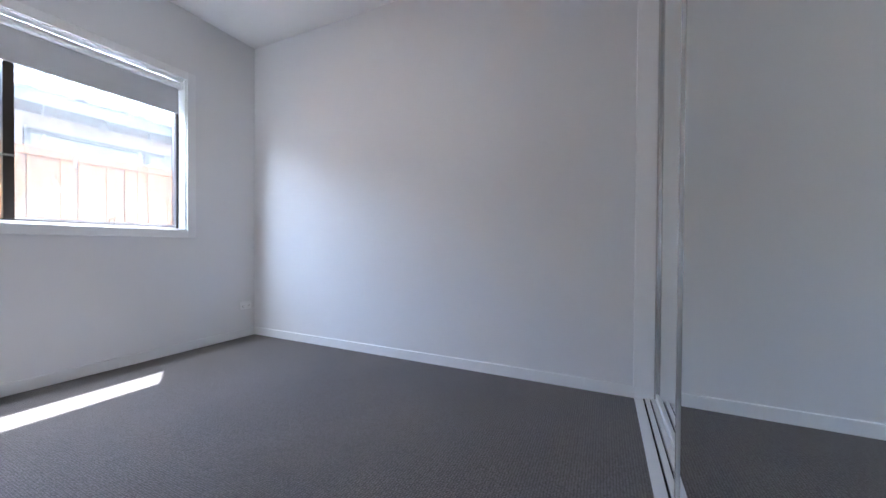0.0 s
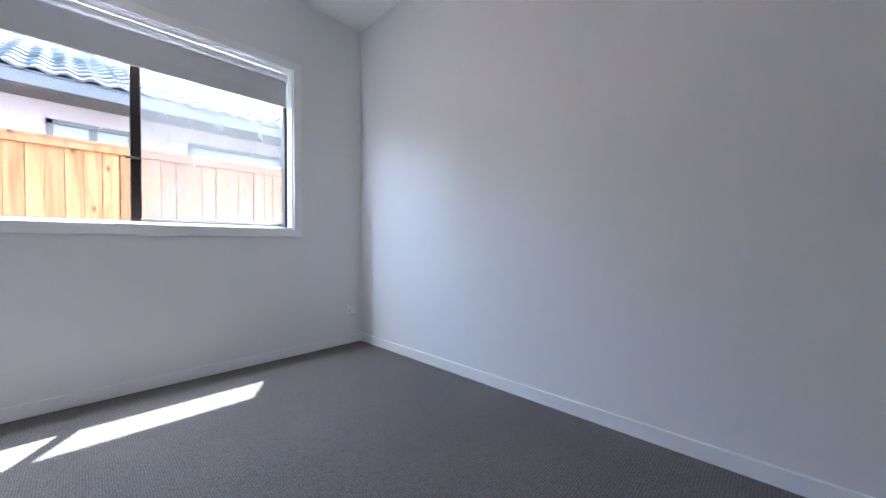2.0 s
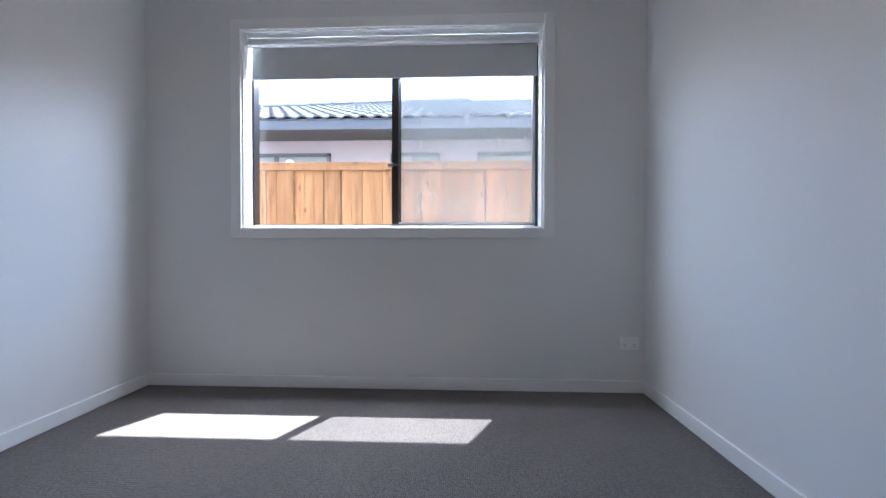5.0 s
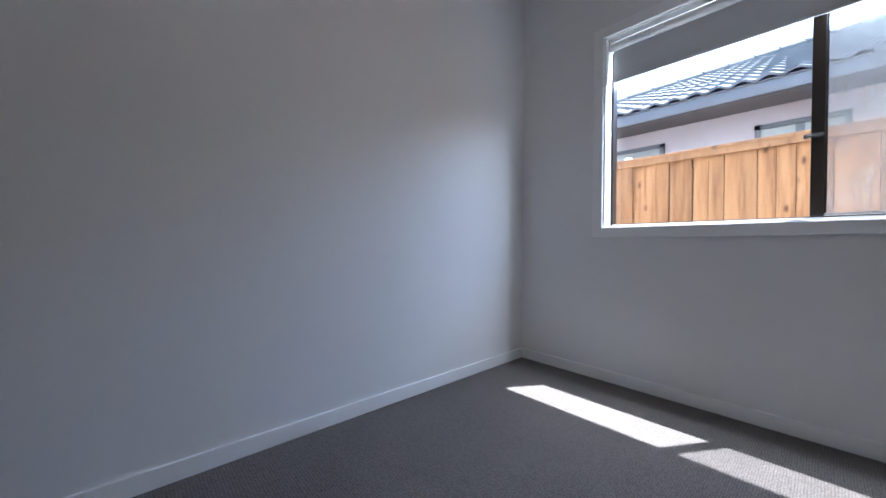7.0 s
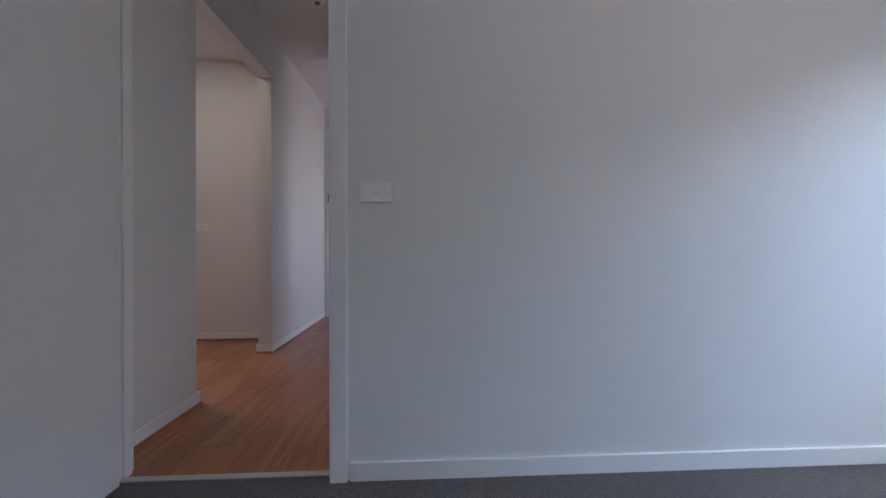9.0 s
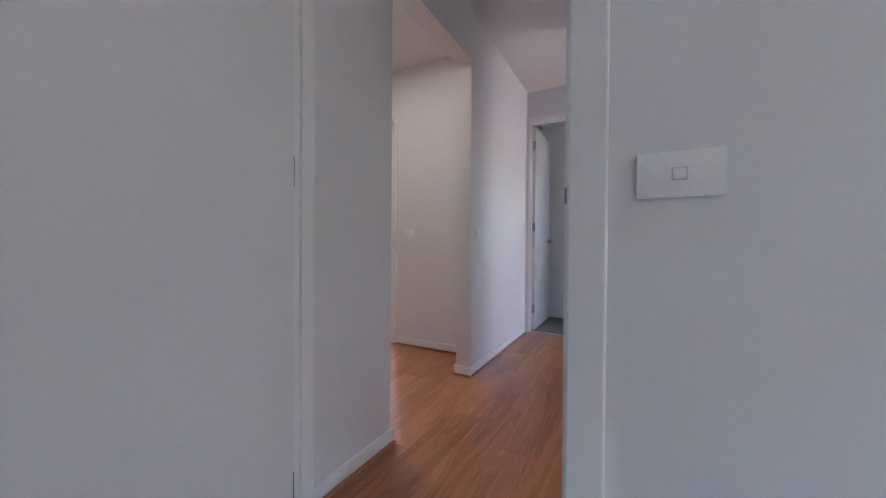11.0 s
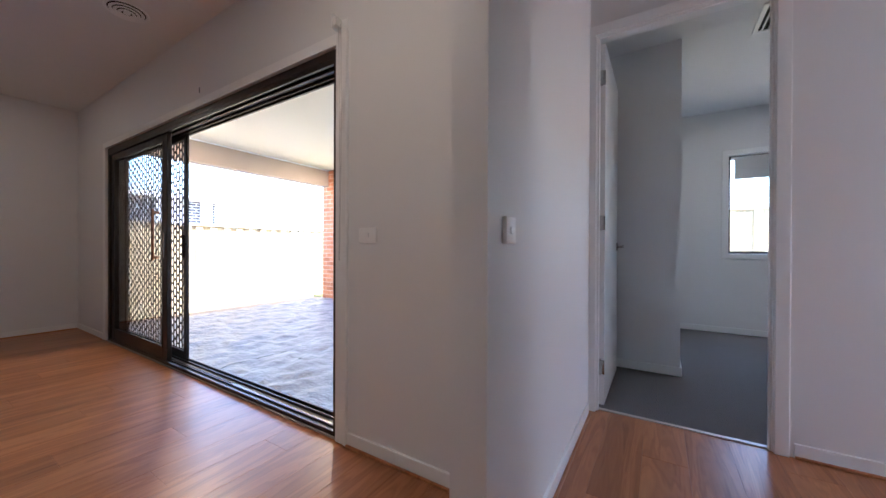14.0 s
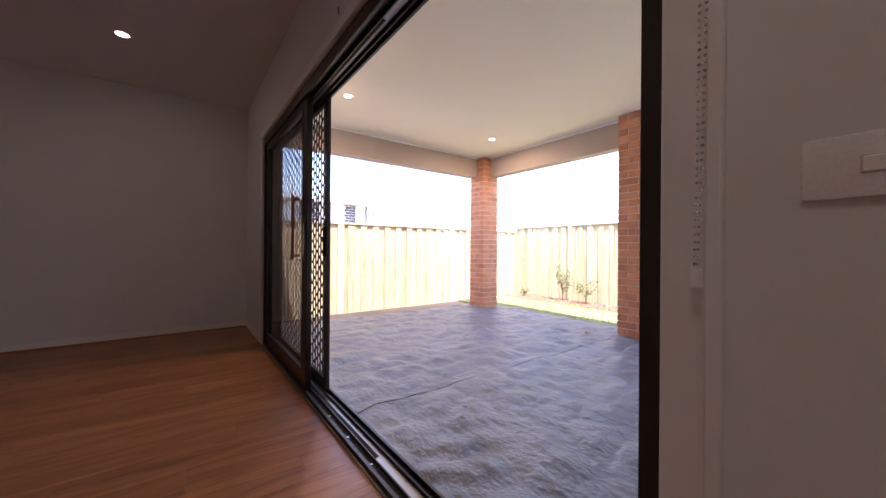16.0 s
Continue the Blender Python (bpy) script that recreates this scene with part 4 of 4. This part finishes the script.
        rings = [[bm.verts.new((q * math.cos(a * math.tau / n), q * math.sin(a * math.tau / n), h)) for a in range(n)] for q, h in prof]
        for a in range(4):
            for i in range(n):
                bm.faces.new((rings[a][i], rings[a][(i + 1) % n], rings[(a + 1) % 4][(i + 1) % n], rings[(a + 1) % 4][i]))
        part("ring", bm, PLASTIC, d, "", True)
    part("core", tube(bmesh.new(), (0, 0, -0.022), (0, 0, -0.0005), 0.02, 24), PLASTIC, d, "", True)
    # No duct is built; its shade is a black disc on the ceiling.
    part("backing", tube(bmesh.new(), (0, 0, -0.0025), (0, 0, -0.0005), 0.118, 32), BLACK, d, "black disc standing in for the shaded duct behind the louvres")


round_vent((-1.757, -6.64))
d = thing("smoke_alarm", (-1.229, -3.277, H), "round white smoke alarm on the hall ceiling", "smoke alarm")
bm = tube(bmesh.new(), (0, 0, -0.012), (0, 0, -0.0005), 0.06, 36)
tube(bm, (0, 0, -0.036), (0, 0, -0.012), 0.045, 36, 0.056)
part("body", bm, PLASTIC, d, "", True)
part("sensor_grille", tube(bmesh.new(), (0, 0, -0.041), (0, 0, -0.036), 0.022, 24), GREYMETAL, d, "grey sensor grille", True)

d = thing("return_air_vent", (-4.22, -2.62, H), "white framed return air grille in the bedroom ceiling", "air vent")
L = 0.2
part("frame", boxes(((-L, -L, -0.012), (L, -L + 0.03, -0.0005)), ((-L, L - 0.03, -0.012), (L, L, -0.0005)), ((-L, -L + 0.03, -0.012), (-L + 0.03, L - 0.03, -0.0005)), ((L - 0.03, -L + 0.03, -0.012), (L, L - 0.03, -0.0005)), bevel=0.002), PLASTIC, d, "white vent frame")
# A black sheet paints the shade of the duct above the slats.
part("backing", boxes(((-L + 0.03, -L + 0.03, -0.003), (L - 0.03, L - 0.03, -0.0005))), BLACK, d, "black sheet standing in for the shaded duct opening")
for k in range(9):
    yy = -L + 0.05 + k * 0.0375
    part("slat", boxes(((-L + 0.03, yy, -0.010), (L - 0.03, yy + 0.012, -0.006))), PLASTIC, d)

# ---- second bedroom window ----
w2 = thing("window_2", (XB2 - 0.1, (W2A + W2B) / 2, W2Z0), "aluminium bedroom window with pale blind part down", "window", kind="structure")
xw = XB2 - 0.13
fit_part("frame", boxes(((xw, W2A, W2Z0), (xw + 0.05, W2A + 0.03, W2Z1)), ((xw, W2B - 0.03, W2Z0), (xw + 0.05, W2B, W2Z1)), ((xw, W2A + 0.03, W2Z0), (xw + 0.05, W2B - 0.03, W2Z0 + 0.03)), ((xw, W2A + 0.03, W2Z1 - 0.03), (xw + 0.05, W2B - 0.03, W2Z1)), ((xw, -1.81, W2Z0 + 0.03), (xw + 0.05, -1.77, W2Z1 - 0.03)), bevel=0.002), BRONZE, w2, "dark bronze frame")
for ya, yb in ((W2A + 0.03, -1.81), (-1.77, W2B - 0.03)):
    g = fit_part("pane", boxes(((xw + 0.02, ya, W2Z0 + 0.03), (xw + 0.025, yb, W2Z1 - 0.03))), GLASS, w2, "clear glass pane")
    g.visible_shadow = False
setting("window_2_architrave", boxes(((XB2 + 0.0005, W2A - aw, W2Z0 - aw), (XB2 + 0.017, W2A, W2Z1 + aw)), ((XB2 + 0.0005, W2B, W2Z0 - aw), (XB2 + 0.017, W2B + aw, W2Z1 + aw)), ((XB2 + 0.0005, W2A, W2Z0 - aw), (XB2 + 0.017, W2B, W2Z0)), ((XB2 + 0.0005, W2A, W2Z1), (XB2 + 0.017, W2B, W2Z1 + aw)), bevel=0.003), GLOSS, "white gloss window architrave", "architrave")
b = thing("roller_blind", (XB2 - 0.05, (W2A + W2B) / 2, 1.86), "pale grey roller blind part way down in the second bedroom", "blind")
bm = tube(bmesh.new(), (XB2 - 0.05, W2A + 0.03, 2.115), (XB2 - 0.05, W2B - 0.03, 2.115), 0.022, 20)
fit_part("roll", bm, BLINDF, b, "", True)
fit_part("fabric", boxes(((XB2 - 0.03, W2A + 0.06, 1.87), (XB2 - 0.028, W2B - 0.06, 2.11))), BLINDF, b)
fit_part("bottom_bar", boxes(((XB2 - 0.035, W2A + 0.06, 1.86), (XB2 - 0.024, W2B - 0.06, 1.876)), bevel=0.003), BLINDF, b)

# ---- patio: beams and brick piers ----
ZB = 2.285
setting("patio_beam_west", boxes(((XP - PIER, YP - PIER, ZB), (XP - 0.17, -4.05, ZALF)), bevel=0.003), TANBEAM, "tan painted patio beam", "beam")
setting("patio_beam_south", boxes(((XP - 0.17, YP - PIER, ZB), (XSL - 0.15, YP - 0.17, ZALF)), bevel=0.003), TANBEAM, "tan painted patio beam", "beam")
setting("patio_cornice", boxes(((XP - 0.17, YP - 0.17, ZALF - 0.022), (XP - 0.145, -4.05, ZALF)), ((XP - 0.145, YP - 0.17, ZALF - 0.022), (XSL - 0.15, YP - 0.145, ZALF)), bevel=0.004), CEIL, "small white cornice strip round the patio ceiling", "trim")
brick_me = mesh_of("brick", boxes(((-0.115, -0.055, -0.038), (0.115, 0.055, 0.038)), bevel=0.004), BRICK)


def brick_pier(x, y, label):
    """A pier one and a half bricks square, laid pinwheel fashion, its corner nearest the house at x, y."""
    cx, cy = x - PIER / 2, y - PIER / 2
    p = thing("brick_pier", (cx, cy, ZSLAB - 0.09), label, "brick pier", "patio brick piers")
    h = ZALF - 0.005 - (ZSLAB - 0.09)
    part("mortar_core", boxes(((-PIER / 2 + 0.006, -PIER / 2 + 0.006, 0), (PIER / 2 - 0.006, PIER / 2 - 0.006, h))), MORTAR, p, "pale mortar joints")
    rnd = random.Random(int(abs(x * 100 + y * 31)))
    a, o = 0.06, 0.12
    z, c = 0.038, 0
    while z + 0.038 < h:
        spots = ((-a, -o, 0), (o, -a, 90), (a, o, 180), (-o, a, 270)) if c % 2 == 0 else ((a, -o, 0), (o, a, 90), (-a, o, 180), (-o, -a, 270))
        for bx, by, rz in spots:
            piece("brick", brick_me, p, pose(bx + rnd.uniform(-0.001, 0.001), by + rnd.uniform(-0.001, 0.001), z, 0, 0, rz + rnd.choice((0, 180))))
        z, c = z + 0.086, c + 1
    return p


brick_pier(XP, YP, "orange-red face brick corner pier of the patio")
brick_pier(XP, -6.38, "orange-red face brick pier beside the patio opening")


# ---- fences ----
def paling_mesh(w, h, th, cut=0.0):
    bm = boxes(((-w / 2, -th / 2, 0), (w / 2, th / 2, h)), bevel=0.0025)
    return bm


def paling_fence(start, end, z0, top, name_label, material, facing, posts, cap_face, w=0.096, gap=0.002, lap=0.003):
    """Upright palings between two points, with a capping board, rails behind, and posts; facing is the side (+1/-1 of the left normal) that is seen."""
    a, b = Vector((*start, z0)), Vector((*end, z0))
    run = (b - a).length
    along = (b - a).normalized()
    turn = math.degrees(math.atan2(along.y, along.x))
    f = thing("paling_fence", a, name_label, "fence")
    f.matrix_world = pose(a.x, a.y, a.z, 0, 0, turn)
    h = top - z0
    rnd = random.Random(int(run * 100))
    pal = mesh_of("paling", paling_mesh(w, h - 0.03, 0.016), material)
    thin = mesh_of("paling", paling_mesh(w * 0.66, h - 0.03, 0.016), material)
    edge, k = 0.0, 0
    while edge < run:
        narrow = rnd.random() < 0.22
        step = (w * 0.66 if narrow else w) + gap
        x = edge + step / 2
        piece("paling", thin if narrow else pal, f, pose(x, rnd.uniform(-0.0008, 0.0008) + (0.0 if k % 2 else lap) * facing, rnd.uniform(-0.004, 0), 0, rnd.uniform(-0.25, 0.25), 0))
        edge, k = edge + step, k + 1
    # One dark sheet; shade between the palings is put into its colour.
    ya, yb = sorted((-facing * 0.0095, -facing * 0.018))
    part("backing_boards", boxes(((0, ya, 0.0), (run, yb, h - 0.03))), BARK, f, "dark sheet for the rear palings, shade of the gaps in its colour")
    part("capping", boxes(((0, -0.035, h - 0.028), (run, 0.035, h)), bevel=0.004), material, f, "timber capping rail")
    s = facing
    ya, yb = sorted((s * 0.020, s * 0.042))
    if cap_face:
        part("cap_board", boxes(((0, ya, h - 0.075), (run, yb, h - 0.029)), bevel=0.003), material, f, "flat board under the capping")
    ya, yb = sorted((-s * 0.0185, -s * 0.06))
    for z in (0.25, h * 0.55, h - 0.22):
        part("rail", boxes(((0, ya, z), (run, yb, z + 0.07)), bevel=0.003), material, f)
    for px in posts:
        y0, y1 = sorted((s * 0.0185, s * 0.036))
        part("post", boxes(((px - 0.05, y0, 0), (px + 0.05, y1, h - (0.076 if cap_face else 0.03))), bevel=0.004), material, f, "upright cover board at a post")
        y0, y1 = sorted((-s * 0.06, -s * 0.15))
        part("post", boxes(((px - 0.045, y0, -0.05), (px + 0.045, y1, h - 0.03)), bevel=0.004), material, f, "square timber post")
        bm = bmesh.new()
        bmesh.ops.create_uvsphere(bm, u_segments=14, v_segments=8, radius=0.03, matrix=Matrix.Translation((px, 0.0, h)) @ Matrix.Diagonal((1.2, 1, 0.9, 1)))
        if cap_face:
            part("post_cap", bm, PLASTIC, f, "small white rounded post cap", True)
        else:
            bm.free()
    return f


paling_fence((8.6, 1.16), (-5.0, 1.16), ZGROUND, 1.632, "new orange pine paling fence with a flat capping", PALING, 1, (3.5, 5.88, 8.27, 10.67), True)
paling_fence((-1.0, -10.45), (-8.12, -10.45), ZGROUND, 1.425, "pale sunlit paling fence behind the patio", GLAREPAL, -1, (2.64, 5.04), False, w=0.115, lap=0.017)
paling_fence((-8.1, -10.43), (-8.1, -5.4), ZGROUND, 1.52, "pale sunlit paling fence beside the lawn", GLAREPAL, -1, (1.52, 3.92), False, w=0.115, lap=0.017)
paling_fence((-8.1, -5.4), (-8.1, 1.1), ZGROUND, 1.67, "pale sunlit paling fence outside the second bedroom", GLAREPAL, -1, (0.9, 3.3, 5.7), False, w=0.12)

# ---- neighbour's house beyond the side fence ----
house = thing("neighbour_house", (4.0, 2.4, ZGROUND), "single-storey rendered house with a grey tiled hip roof", "house")
YN, ZSOF, ZGUT, XH0, XH1 = 2.33, 2.195, 2.265, -3.72, 14.0
fit_part("wall", boxes(((XH0 + 0.5, YN, ZGROUND), (XH1, YN + 0.2, ZSOF + 0.2)), ((XH0 + 0.5, YN + 0.2, ZGROUND), (XH0 + 0.7, YN + 11.6, ZSOF + 0.2))), RENDER, house, "pinkish pale rendered wall")
fit_part("soffit", boxes(((XH0 + 0.06, YN - 0.44, ZSOF), (XH1, YN + 0.0, ZSOF + 0.012))), GREYMETAL, house, "grey eave lining")
fit_part("gutter", boxes(((XH0, YN - 0.56, ZGUT - 0.115), (XH1, YN - 0.45, ZGUT)), ((XH0 + 0.002, YN - 0.57, ZGUT - 0.012), (XH1, YN - 0.56, ZGUT + 0.004)), bevel=0.006), GREYMETAL, house, "grey steel gutter", True)
for x0, x1, mull in ((-1.1, 0.30, (-0.4,)), (1.07, 1.69, (1.38,)), (2.16, 4.35, (3.2,)), (5.6, 7.2, (6.4,))):
    w = fit_part("window", boxes(((x0, YN - 0.03, 0.95), (x0 + 0.045, YN + 0.02, 2.03)), ((x1 - 0.045, YN - 0.03, 0.95), (x1, YN + 0.02, 2.03)), ((x0, YN - 0.03, 1.985), (x1, YN + 0.02, 2.03)), ((x0, YN - 0.03, 0.95), (x1, YN + 0.02, 0.995)), *(((q - 0.03, YN - 0.025, 0.995), (q + 0.03, YN + 0.02, 1.985)) for q in mull), bevel=0.002), SLATEBLUE, house, "grey window frame")
    fit_part("pane", boxes(((x0 + 0.04, YN - 0.010, 0.99), (x1 - 0.04, YN - 0.004, 1.99))), PANE, w, "pane with a pale blind behind")


def tile_slope():
    """Overlapping wavy roof tiles on the slope that faces the fence, cut off along the hip."""
    bm = bmesh.new()
    pitch, y0, z0 = math.tan(radians(24.0)), YN - 0.57, ZGUT + 0.005
    tw, course, seg = 0.17, 0.33, 6
    depth = 5.9
    for r in range(int(depth / course)):
        d0 = r * course
        start = XH0 + max(0, d0)
        for i in range(int((XH1 - start) / tw)):
            xa = start + i * tw
            cols = []
            for s in range(seg + 1):
                x = xa + tw * s / seg
                wave = 0.016 * math.cos((x - xa) / tw * math.tau)
                cols.append([bm.verts.new((x, y0 + d, z0 + d * pitch + wave + lift)) for d, lift in ((d0 - 0.02, 0.012), (d0 - 0.02, 0.034), (d0 + course, 0.006))])
            for s in range(seg):
                for e in (0, 1):
                    bm.faces.new((cols[s][e], cols[s + 1][e], cols[s + 1][e + 1], cols[s][e + 1]))
    return bm


tagged(fit_part("roof", tile_slope(), TILE, house, "wavy grey glazed roof tiles", True), kind="stuff")
pit, d9 = math.tan(radians(24.0)), 5.9
bm = bmesh.new()
za, zr = ZGUT, ZGUT + d9 * pit - 0.03
A = [bm.verts.new(p) for p in ((XH0, YN - 0.57, za - 0.01), (XH1, YN - 0.57, za - 0.01), (XH1, YN - 0.57 + d9, zr), (XH0 + d9, YN - 0.57 + d9, zr), (XH0, YN - 0.57 + 2 * d9, za - 0.01), (XH1, YN - 0.57 + 2 * d9, za - 0.01))]
for f in ((0, 1, 2, 3), (0, 3, 4), (4, 3, 2, 5), (1, 5, 2), (0, 4, 5, 1)):
    bm.faces.new([A[i] for i in f])
fit_part("roof_deck", bm, GREYMETAL, house, "grey roof under the tiles")
bm = bmesh.new()
n = 19
for k in range(n):
    u0, u1 = k / n, (k + 1.15) / n
    p, q = [Vector((XH0 + d9 * u, YN - 0.57 + d9 * u, ZGUT + d9 * pit * u + 0.03)) for u in (u0, u1)]
    tube(bm, p, q, 0.075, 10, 0.06)
fit_part("hip_capping", bm, TILE, house, "rounded hip tiles", True)

vent = fit_part("roof_vent", boxes(((2.66, 3.38, 2.80), (2.80, 3.52, 2.98)), ((2.62, 3.34, 2.98), (2.84, 3.56, 3.03)), bevel=0.008), GREYMETAL, house, "small dark roof vent")

# ---- house far behind the back fence ----
far = thing("distant_house", (-4.6, -16.5, ZGROUND), "pale house with dark brick panels and white fascia behind the fence", "house")
fit_part("wall", boxes(((-6.75, -17.5, ZGROUND), (3, -16.2, 2.55))), WHITEPAINT, far, "pale wall and brick mortar")
fit_part("fascia", boxes(((-6.95, -17.8, 2.48), (3.2, -15.95, 2.64)), ((-7.0, -15.95, 2.50), (3.2, -15.85, 2.60)), bevel=0.01), WHITEPAINT, far, "white fascia and gutter")
fit_part("roof", boxes(((-6.8, -17.8, 2.64), (3.0, -16.1, 2.70))), GREYMETAL, far, "low grey roof edge")
for xa, xb in ((-6.56, -6.30), (-5.30, -5.05)):
    fit_part("pillar", boxes(((xa, -16.2, ZGROUND), (xb, -15.98, 2.48)), bevel=0.01), WHITEPAINT, far, "white pillar")
bm = bmesh.new()
for r in range(27):
    for x0, x1 in ((-6.74, -6.57), (-6.29, -5.9), (-5.04, -4.4)):
        xx = x0 - (0.12 if r % 2 else 0)
        while xx < x1:
            a, b = max(x0, xx + 0.012), min(x1, xx + 0.228)
            if b - a > 0.03:
                solid(bm, (a, -16.2, 0.1 + r * 0.09), (b, -16.188, 0.168 + r * 0.09))
            xx += 0.24
tagged(fit_part("brickwork", bm, DARKBRICK, far, "courses of dark bricks"), kind="stuff")
pole = thing("clothes_line_arm", (-5.94, -14.0, ZGROUND), "thin bent grey pole beyond the fence", "pole")
bm = tube(bmesh.new(), (-5.94, -14.0, ZGROUND), (-5.94, -14.0, 2.06), 0.02, 10)
tube(bm, (-5.94, -14.0, 2.06), (-6.3, -14.0, 1.66), 0.018, 10)
fit_part("tube", bm, GREYMETAL, pole, "", True)

# ---- garden ----
setting("garden_bed", boxes(((-8.07, -10.4, ZGROUND), (-7.55, -4.2, ZGROUND + 0.06)), bevel=0.01), MULCH, "brown mulched garden bed along the fence", "garden bed")
bm = bmesh.new()
rnd = random.Random(5)
for k in range(900):
    x, y = rnd.uniform(-8.06, -7.55), rnd.uniform(-10.1, -6.4)
    m = pose(x, y, ZGROUND + 0.06 + rnd.uniform(0, 0.015), rnd.uniform(-40, 40), rnd.uniform(-40, 40), rnd.uniform(0, 180))
    c = [m @ Vector(p) for p in ((-0.02, -0.006, 0), (0.02, -0.006, 0), (0.022, 0.006, 0.003), (-0.018, 0.007, 0.003))]
    bm.faces.new([bm.verts.new(p) for p in c])
tagged(new("mulch_chips", mesh_of("mulch_chips", bm, MULCH)), "loose brown bark mulch chips", "mulch", kind="stuff")
bm = bmesh.new()
for k in range(14000):
    x, y = rnd.uniform(-7.55, -6.19), rnd.uniform(-10.05, -5.8)
    a, hgt, lean = rnd.uniform(0, math.tau), rnd.uniform(0.02, 0.05), rnd.uniform(0, 0.025)
    dx, dy = math.cos(a), math.sin(a)
    z = ZGROUND + 0.034
    bm.faces.new([bm.verts.new(p) for p in ((x - dy * 0.003, y + dx * 0.003, z), (x + dy * 0.003, y - dx * 0.003, z), (x + dx * lean, y + dy * lean, z + hgt))])
tagged(new("grass", mesh_of("grass", bm, BLADE)), "short bright green lawn grass blades", "grass", kind="stuff")


def shrub(at, height, spread, leaves, seed):
    rnd = random.Random(seed)
    s = thing("shrub", (*at, ZGROUND + 0.058), "young leafy green shrub in the mulched bed", "shrub", "young shrubs by the fence")
    stem, crown = bmesh.new(), bmesh.new()
    tips = []
    tube(stem, (0, 0, -0.02), (0.01, 0.0, height * 0.35), 0.012, 8, 0.009)
    for k in range(7):
        a = k * 2.4 + rnd.uniform(-0.3, 0.3)
        b = Vector((0.01, 0, height * rnd.uniform(0.12, 0.4)))
        e = b + Vector((math.cos(a) * spread * rnd.uniform(0.4, 1), math.sin(a) * spread * rnd.uniform(0.4, 1), height * rnd.uniform(0.25, 0.6)))
        tube(stem, b, e, 0.006, 6, 0.002)
        tips += [b.lerp(e, u) for u in (0.45, 0.6, 0.75, 0.88, 1.0)]
    for k in range(leaves):
        p = rnd.choice(tips) + Vector((rnd.gauss(0, 0.035), rnd.gauss(0, 0.035), rnd.gauss(0, 0.035)))
        m = Matrix.Translation(p) @ pose(0, 0, 0, rnd.uniform(-60, 60), rnd.uniform(-60, 60), rnd.uniform(0, 360))
        l, w = rnd.uniform(0.035, 0.06), rnd.uniform(0.011, 0.018)
        v = [crown.verts.new(m @ Vector(q)) for q in ((0, 0, 0), (l * 0.4, w, 0.005), (l, 0, -0.006), (l * 0.4, -w, 0.005))]
        crown.faces.new((v[0], v[1], v[2]))
        crown.faces.new((v[0], v[2], v[3]))
    part("stems", stem, BARK, s, "thin brown stems", True)
    part("leaves", crown, LEAF, s, "small green leaves")


shrub((-7.85, -8.93), 0.78, 0.17, 240, 3)
shrub((-7.85, -8.40), 0.55, 0.26, 170, 8)
shrub((-7.75, -9.85), 0.22, 0.1, 60, 12)

leaf = bmesh.new()
rnd = random.Random(4)
for k in range(3):
    m = pose(-5.45 + 0.02 * k, -6.98 + 0.03 * k, ZSLAB + 0.012 + 0.004 * k, rnd.uniform(-20, 20), rnd.uniform(-20, 20), 70 * k)
    pts = [m @ Vector(p) for p in ((-0.05, 0, 0), (-0.01, 0.02, 0.008), (0.05, 0, 0), (-0.01, -0.02, 0.008))]
    v = [leaf.verts.new(p) for p in pts]
    leaf.faces.new((v[0], v[1], v[2]))
    leaf.faces.new((v[0], v[2], v[3]))
tagged(new("dry_leaf", mesh_of("dry_leaf", leaf, DRYLEAF)), "curled dry tan leaf lying on the patio", "leaf")

# ---- timber planks of the hall and living room floor ----
base = setting("floor_living", boxes(((XD2 - 0.04, -3.945, -0.1), (-0.04, 0.0, -0.012)), ((XSL - 0.12, YFAR, -0.1), (XLE, -3.945, -0.012))), BLACK, "warm orange-brown timber laminate plank floor", "timber floor")
PW, PL = 0.19, 1.28


def plank_mesh(length):
    bm = bmesh.new()
    e = 0.0012
    lo, hi = (-length / 2, -PW / 2), (length / 2, PW / 2)
    top = [(lo[0] + e, lo[1] + e), (hi[0] - e, lo[1] + e), (hi[0] - e, hi[1] - e), (lo[0] + e, hi[1] - e)]
    out = [(lo[0], lo[1]), (hi[0], lo[1]), (hi[0], hi[1]), (lo[0], hi[1])]
    a = [bm.verts.new((*p, 0.0)) for p in top]
    b = [bm.verts.new((*p, -0.0012)) for p in out]
    c = [bm.verts.new((*p, -0.012)) for p in out]
    bm.faces.new(a)
    for k in range(4):
        q = (k + 1) % 4
        bm.faces.new((b[k], b[q], a[q], a[k]))
        bm.faces.new((c[k], c[q], b[q], b[k]))
    return mesh_of("plank", bm, TIMBER)


plank_cache = {}
row, y = 0, YFAR + PW / 2
while y < YHN + 0.02:
    x1 = XLE if y < -3.95 else -0.042
    x = XD2 - 0.04 if y > -3.95 else XSL - 0.012
    off = (0.0, 0.43, 0.86, 0.21, 0.64, 1.07)[row % 6]
    edge = x + (PL - off if off else PL)
    while x < x1 - 0.02:
        stop = min(edge, x1)
        length = round(stop - x, 3)
        if length not in plank_cache:
            plank_cache[length] = plank_mesh(length)
        piece("plank", plank_cache[length], base, Matrix.Translation(((x + stop) / 2, y, 0)))
        x, edge = stop, stop + PL
    row, y = row + 1, y + PW
setting("floor_passage", boxes(((XD2 - 0.04, y - PW / 2, -0.012), (XCORN, 0.0, 0))), TIMBER, "timber floor of the side passage", "timber floor")
